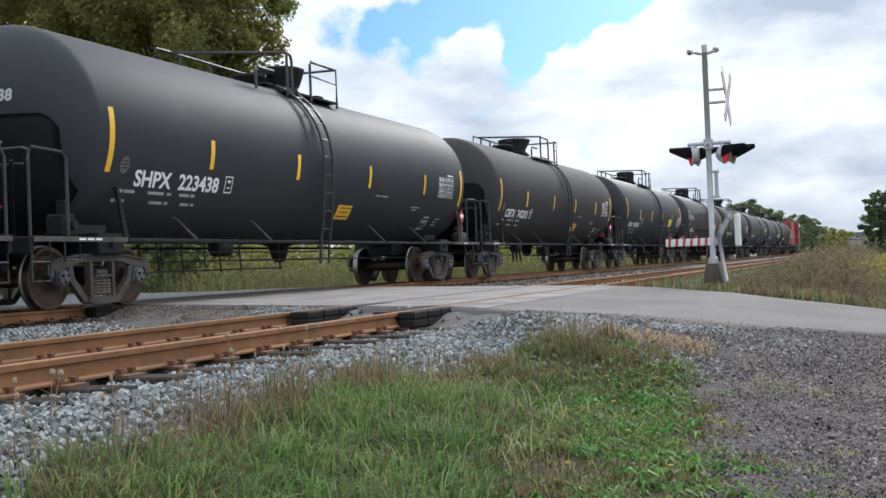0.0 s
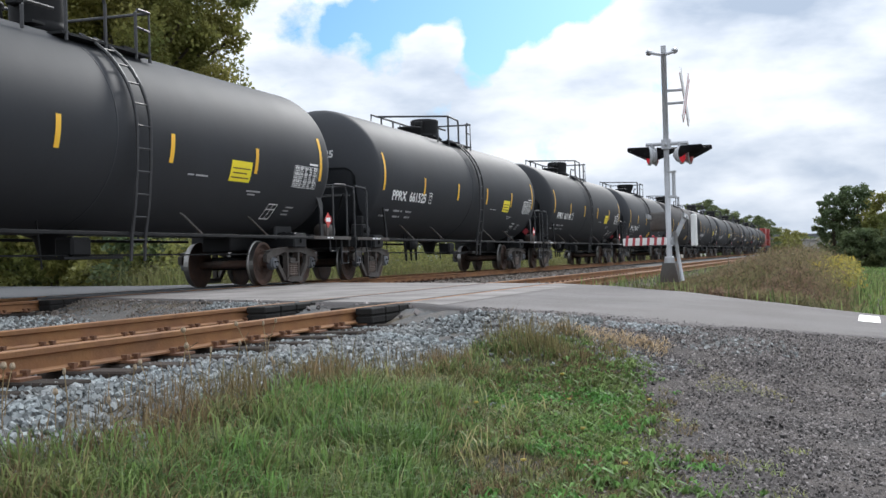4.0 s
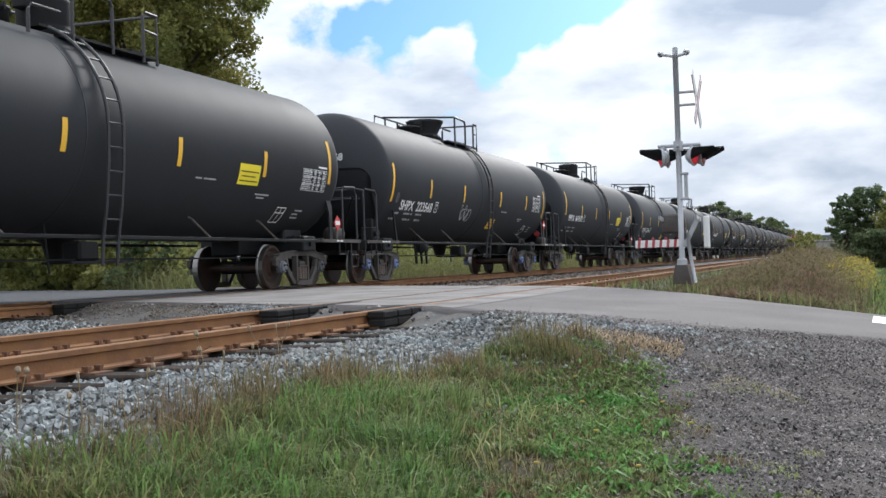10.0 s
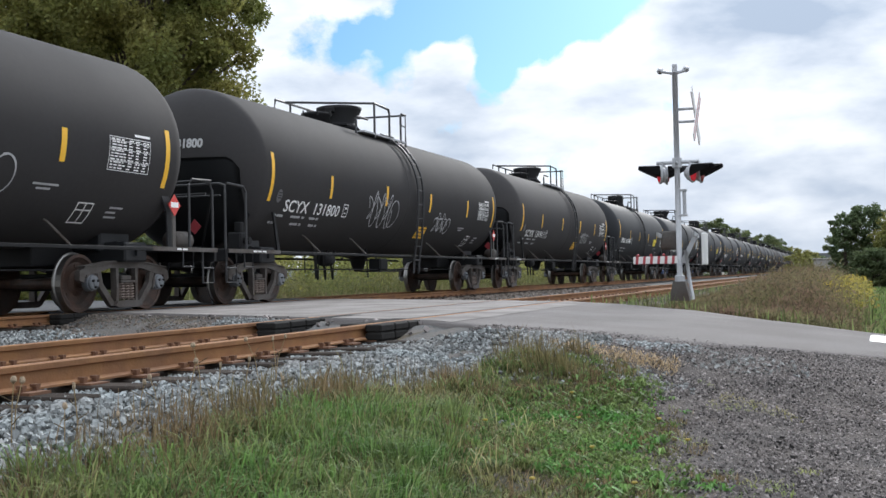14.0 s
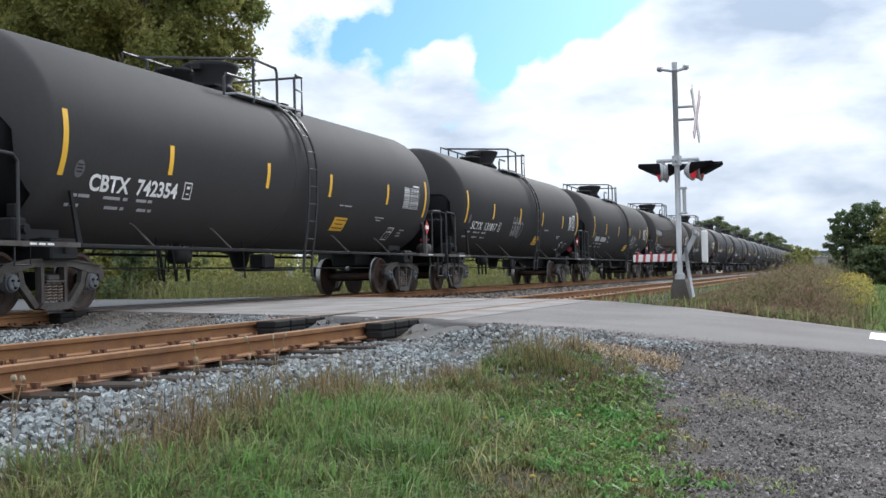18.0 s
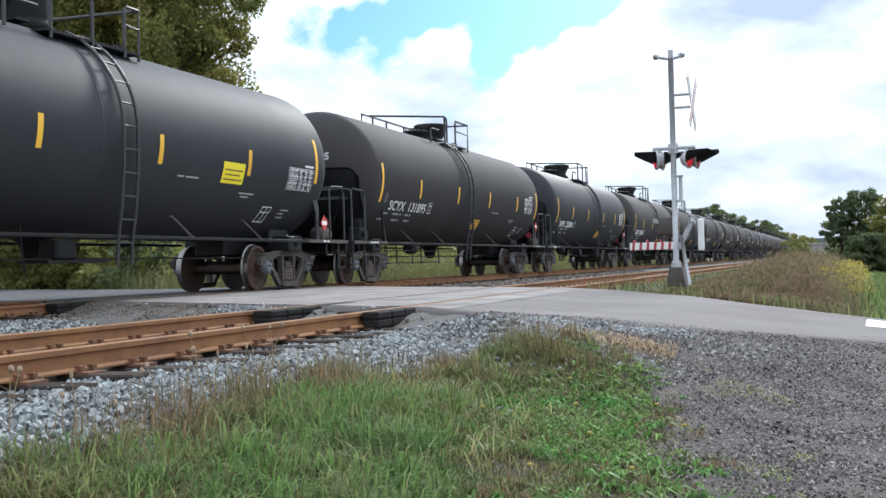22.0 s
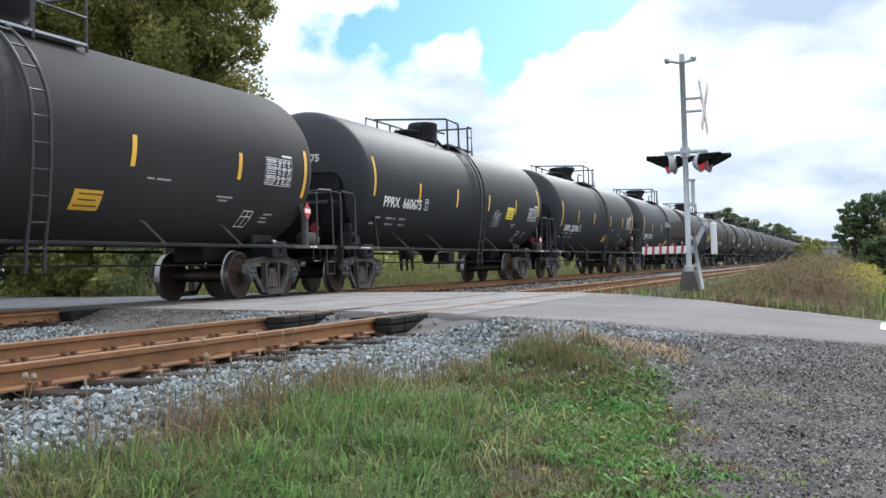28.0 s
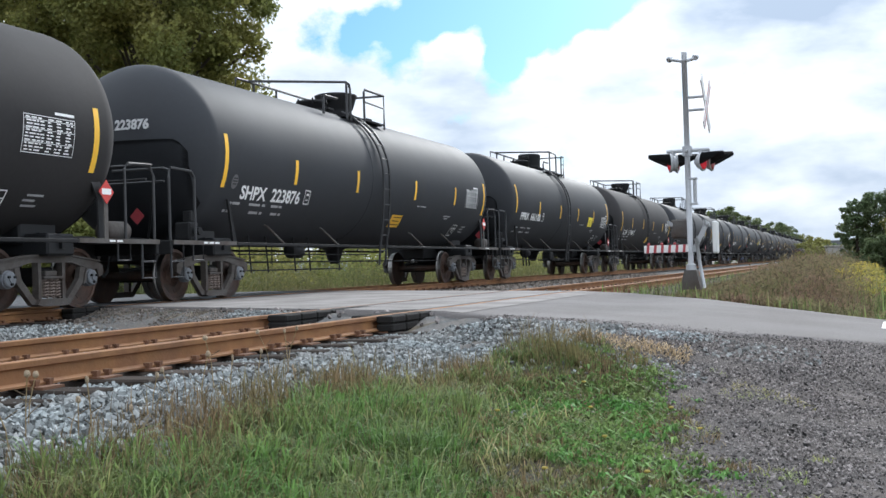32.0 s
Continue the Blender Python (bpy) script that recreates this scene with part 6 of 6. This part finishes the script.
    x, y = scatter(n, -26, -20, 16, 150, lambda x, y: (y > 20.5 + 0.76 * (-4.3 - x)) | (y < 8.0 + 0.62 * (-4.3 - x)), 1.6)
    ob = leaves(np.stack([x, y, LANDV(x, y) + rng.uniform(0.3, 2.6, len(x))], 1), np.full(len(x), 0.35), 5, 0.16, 0.1, M["leaf_olive"], "tall_meadow", None, 0.3)
    tagged(ob, "leafy weeds in the growth behind the tracks", "weeds", kind="stuff")
    # meadow behind the train
    x, y = scatter(26000, -60, -15.5, 14, 120, lambda x, y: (y > 19.5 + 0.76 * (-4.3 - x)) | (y < 9.0 + 0.62 * (-4.3 - x)), 1.5)
    blades("meadow", x, y, rng.uniform(0.3, 0.9, len(x)), 0.5, 0.022, M["meadow_dry"], "pale meadow grass behind the tracks")
    x, y = scatter(26000, -60, -15.0, 14, 120, lambda x, y: (y > 19.5 + 0.76 * (-4.3 - x)) | (y < 9.0 + 0.62 * (-4.3 - x)), 1.5)
    blades("meadow", x, y, rng.uniform(0.25, 0.7, len(x)), 0.6, 0.022, M["meadow"], "green meadow grass behind the tracks")


build_stones()
build_grass()


def off_road(x, y, gap=2.5):
    """The place moved to the far verge if it lies on the road."""
    return y if y < road_left(x) - gap or y > road_right(x) + gap else road_right(x) + gap + 0.3 * (y - road_left(x))


def tree(x, y, height, spread, mat, label, clumps=70, per=170, size=0.3, droop=0.8, trunk=0.35, low=0.25, group=""):
    t = thing("tree", label, "tree", group, (x, y, land(x, y) - 0.05))
    bm = B()
    rnd = random.Random(int(x * 7 + y * 13))
    top = height * 0.75
    pts = [(0, 0, 0), (0.1 * trunk, 0, top * 0.3), (0.4 * trunk, 0.2 * trunk, top * 0.65), (0.3 * trunk, 0.3, top)]
    for (p, q), r in zip(zip(pts, pts[1:]), (trunk, trunk * 0.75, trunk * 0.5)):
        rod(bm, [p, q], r, 8)
    part("trunk", bm, M["bark"], t)
    cs, rs = [], []
    for i in range(clumps):
        h = height * (low + (0.96 - low) * rnd.random() ** 0.85)
        k = (h / height - low) / (1 - low)
        w = spread * math.sqrt(max(0.06, 1 - (2 * k - 0.85) ** 2 / 1.5)) * (0.45 + 0.6 * rnd.random())
        a = rnd.uniform(0, 2 * math.pi)
        cs.append((w * math.cos(a), w * math.sin(a), h))
        rs.append(spread * rnd.uniform(0.11, 0.24))
    for c in cs[::6]:
        z0 = c[2] * 0.55
        part("limb", rod(B(), [(0.1, 0, z0), (c[0] * 0.5, c[1] * 0.5, z0 + (c[2] - z0) * 0.65), c], trunk * 0.18, 5), M["bark"], t)
    leaves(np.array(cs), np.array(rs), per, size, droop, mat, "crown", t, 0.3)
    return t


BIG = "trees behind the train"
tree(-37.5, 55, 25, 7.4, M["leaf_olive"], "tall olive-green willow with drooping sprays", 300, 520, 0.25, 0.7, 0.5, 0.06, BIG)
tree(-47.5, 57, 26, 8, M["leaf_olive"], "tall willow with thinning olive leaves", 260, 480, 0.26, 0.7, 0.5, 0.06, BIG)
tree(-59, 60, 26, 8.5, M["leaf_olive"], "broad willow turning yellow", 150, 420, 0.30, 1.0, 0.5, 0.08, BIG)
tree(-50, 68, 22, 8, M["leaf_dark"], "dark green tree behind the willows", 140, 260, 0.42, 0.6, 0.4, 0.06, BIG)
for i, (x, y, h) in enumerate(((-38, 33, 6), (-44, 38, 7), (-50, 40, 7.5), (-56, 45, 8), (-46, 31, 6.5), (-62, 42, 8), (-34, 39, 5), (-53, 34, 7))):
    tree(x, off_road(x, y, 4.0), h, 4.2, M[("leaf_olive", "leaf_dark")[i % 2]], "bushy tree beside the road behind the tracks", 60, 150, 0.3, 0.4, 0.14, 0.01, BIG)
HEDGE = "bushes behind the tracks"
rnd = random.Random(11)
for i in range(34):
    y = 24 + 4.2 * i + rnd.uniform(-1, 1)
    x = -24 - 0.05 * i * i / 6 - rnd.uniform(0, 4)
    tree(x, off_road(x, y), 3.2 + rnd.uniform(-0.5, 1.0), 2.0 + 0.02 * i, M[("leaf_yellow", "leaf_olive", "leaf_yellow", "leaf_dark")[i % 4]], "low yellow-green bush behind the tracks", 22, 110, 0.22, 0.3, 0.06, 0.02, HEDGE)
for x, y, h in ((-6.0, 300, 4.6), (-2.5, 315, 4.2), (1.5, 320, 4.8), (5.0, 310, 5.0), (-3.8, 270, 3.4)):
    tree(x, y, h, 3.6, M["leaf_dark"], "low dark bush before the distant bridge", 30, 70, 0.5, 0.3, 0.1, 0.02, "bushes before the bridge")
EDGE = "trees beyond the weed field"
for x, y, h, w, mt in ((0.4, 78, 4.9, 1.2, "leaf_dark"), (1.9, 79, 5.5, 1.5, "leaf_dark"), (4.0, 77, 5.0, 1.9, "leaf_olive"), (5.6, 80, 5.6, 2.1, "leaf_dark"), (8.2, 82, 6.2, 2.5, "leaf_dark"), (11.5, 84, 6.6, 2.8, "leaf_dark"), (2.0, 73, 2.4, 1.3, "leaf_dark"), (4.4, 72, 2.6, 1.7, "leaf_dark"), (7.0, 74, 3.0, 2.0, "leaf_dark")):
    tree(x, y, h, w, M[mt], "small dark green tree at the field edge", 130, 120, 0.14, 0.4, 0.12, 0.04, EDGE)
LINE = "trees along the line"
rnd = random.Random(5)
for i in range(16):
    y = 245 + 26 * i + rnd.uniform(-6, 6)
    h = 11.6 + rnd.uniform(-1.8, 2.2)
    tree(-22 - rnd.uniform(0, 4), y, h, 4.6, M[rnd.choice(["leaf_dark", "leaf_dark", "leaf_olive", "leaf_dark"])], "bushy tree along the railway line", 60, 90, 0.5, 0.4, 0.18, 0.05, LINE)
for x, y, h in ((-6.5, 205, 4.4), (-5.5, 225, 4.2), (-5.0, 190, 3.2), (-4.2, 178, 2.4)):
    tree(x, y, h, 2.2, M["leaf_yellow"], "low yellow-green bush beside the line", 26, 90, 0.3, 0.3, 0.1, 0.02, LINE)


# unseen trees, added behind and beside the camera to darken what the tanks reflect
AROUND = "trees round the open ground"
rnd = random.Random(31)
for i in range(16):
    a = radians(150 + 210 * i / 15)
    d = 62 + rnd.uniform(-6, 12)
    tree(d * math.cos(a) + 4, d * math.sin(a), 9 + rnd.uniform(-2, 3), 6.5, M[("leaf_dark", "leaf_olive")[i % 2]], "leafy tree added out of view to darken the tank reflections", 40, 60, 0.9, 0.5, 0.3, 0.04, AROUND)


def far_things():
    w = thing("culvert_wall", "small weathered concrete structure in the weeds", "concrete structure", at=(-1.6, 150, land(-1.6, 150)))
    part("wall", box(B(), (-1.35, -1.0, 0.0), (1.35, 1.0, 2.1), 0.06), M["old_concrete"], w)
    part("cap", box(B(), (-1.5, -1.1, 2.1), (1.5, 1.1, 2.3), 0.04), M["old_concrete"], w)
    ob = thing("overpass", "distant grey concrete road bridge over the railway", "bridge", at=(0, 452, 0))
    part("deck", box(B(), (-70, -4, 4.7), (90, 4, 5.7), 0.05), M["far_concrete"], ob)
    for y in (-4.1, 3.9):
        part("parapet", box(B(), (-70, y, 5.7), (90, y + 0.25, 6.4), 0.04), M["far_concrete"], ob)
    for x in (-52, -30, -3.5, 14, 36, 60):
        part("pier", box(B(), (x - 0.6, -2.5, -3), (x + 0.6, 2.5, 4.7), 0.05), M["far_concrete"], ob)
    hv, hf = [], []
    xs = spaced(-900, 900, 120)
    for x in xs:
        z = 17 + 4 * noise.noise((x * 0.004, 0, 1)) + 2.2 * noise.noise((x * 0.03, 0, 2))
        hv += [(x, 1500, -6), (x, 1500, z), (x, 1700, -6)]
    for i in range(len(xs) - 1):
        a = 3 * i
        hf += [(a, a + 3, a + 4, a + 1), (a + 1, a + 4, a + 5, a + 2)]
    h = sheet("hill", hv, hf, M["hill"])
    tagged(h, "low hazy wooded hill on the horizon", "hill", kind="structure")


far_things()


def stalk(x, y, h, lean, turn, head):
    t = thing("dry_weed_stalk", "dry tan weed stalk with a seed head", "weed", "dry stalks at the ballast edge", (x, y, land(x, y)))
    tip = (lean * h * math.cos(turn), lean * h * math.sin(turn), h)
    part("stem", rod(B(), [(0, 0, 0), (tip[0] * 0.3, tip[1] * 0.3, h * 0.55), tip], 0.0028, 5), M["drygrass"], t)
    bm = B()
    lathe(bm, [(-0.012, 0.003), (-0.004, 0.3 * head), (0.006, 0.26 * head), (0.014, 0.004)], 2, tip, 12)
    for i, v in enumerate(bm.verts):
        v.co += (v.co - Vector(tip)) * (0.35 if i % 2 else -0.25)
    part("seed_head", bm, M["fluff"], t, "pale fluffy seed head", True)
    for k in range(3):
        z = h * (0.35 + 0.17 * k)
        a = turn + 2.1 * k
        part("leaf", rod(B(), [(tip[0] * 0.3, tip[1] * 0.3, z), (tip[0] * 0.3 + 0.05 * math.cos(a), tip[1] * 0.3 + 0.05 * math.sin(a), z + 0.03)], 0.0025, 4), M["brownweed"], t)


rnd = random.Random(21)
for i in range(18):
    yy = rnd.uniform(3.6, 6.6)
    stalk(-3.15 - 0.45 * rnd.random(), yy, rnd.uniform(0.12, 0.34), rnd.uniform(0.05, 0.35), rnd.uniform(0, 6.28), rnd.uniform(0.015, 0.04))


def flower(x, y):
    t = thing("dandelion", "small yellow dandelion flower in the grass", "flower", "dandelions in the verge", (x, y, land(x, y)))
    part("stem", rod(B(), [(0, 0, 0), (0.004, 0, 0.10)], 0.002, 4), M["grass"], t)
    part("bloom", lathe(B(), [(0.098, 0.004), (0.105, 0.016), (0.112, 0.012)], 2, (0.004, 0, 0), 10), M["goldenrod"], t)


for x, y in ((-1.55, 6.9), (-1.3, 6.1), (-1.1, 7.2), (-1.75, 7.6), (-0.95, 5.4), (-2.0, 6.4), (-1.4, 5.2), (-0.85, 6.6)):
    flower(x, y)


# ---- motion of the train ----
def run_at(t):
    return float(np.interp(t, [a for a, b in RUN], [b for a, b in RUN]))


def motions():
    for k, car in TRAIN.items():
        walk(car, [(t, pose(MAIN, FIRST + s - k * LENGTH, 0)) for t, s in RUN])
    y0 = LOCO.location.y
    walk(LOCO, [(t, pose(MAIN, y0 + s, 0)) for t, s in RUN])
    wheels = [o for car in TRAIN.values() for o in car.children_recursive if o.name.startswith("wheelset")]
    lead = wheels[0]
    walk(lead, [(i / 30, Matrix.Rotation(-run_at(i / 30) / WHEEL, 4, "X")) for i in range(961)])
    for w in wheels[1:]:
        w.rotation_mode = "QUATERNION"
        w.animation_data_create()
        w.animation_data.action = lead.animation_data.action
        w.animation_data.action_slot = lead.animation_data.action_slot


motions()
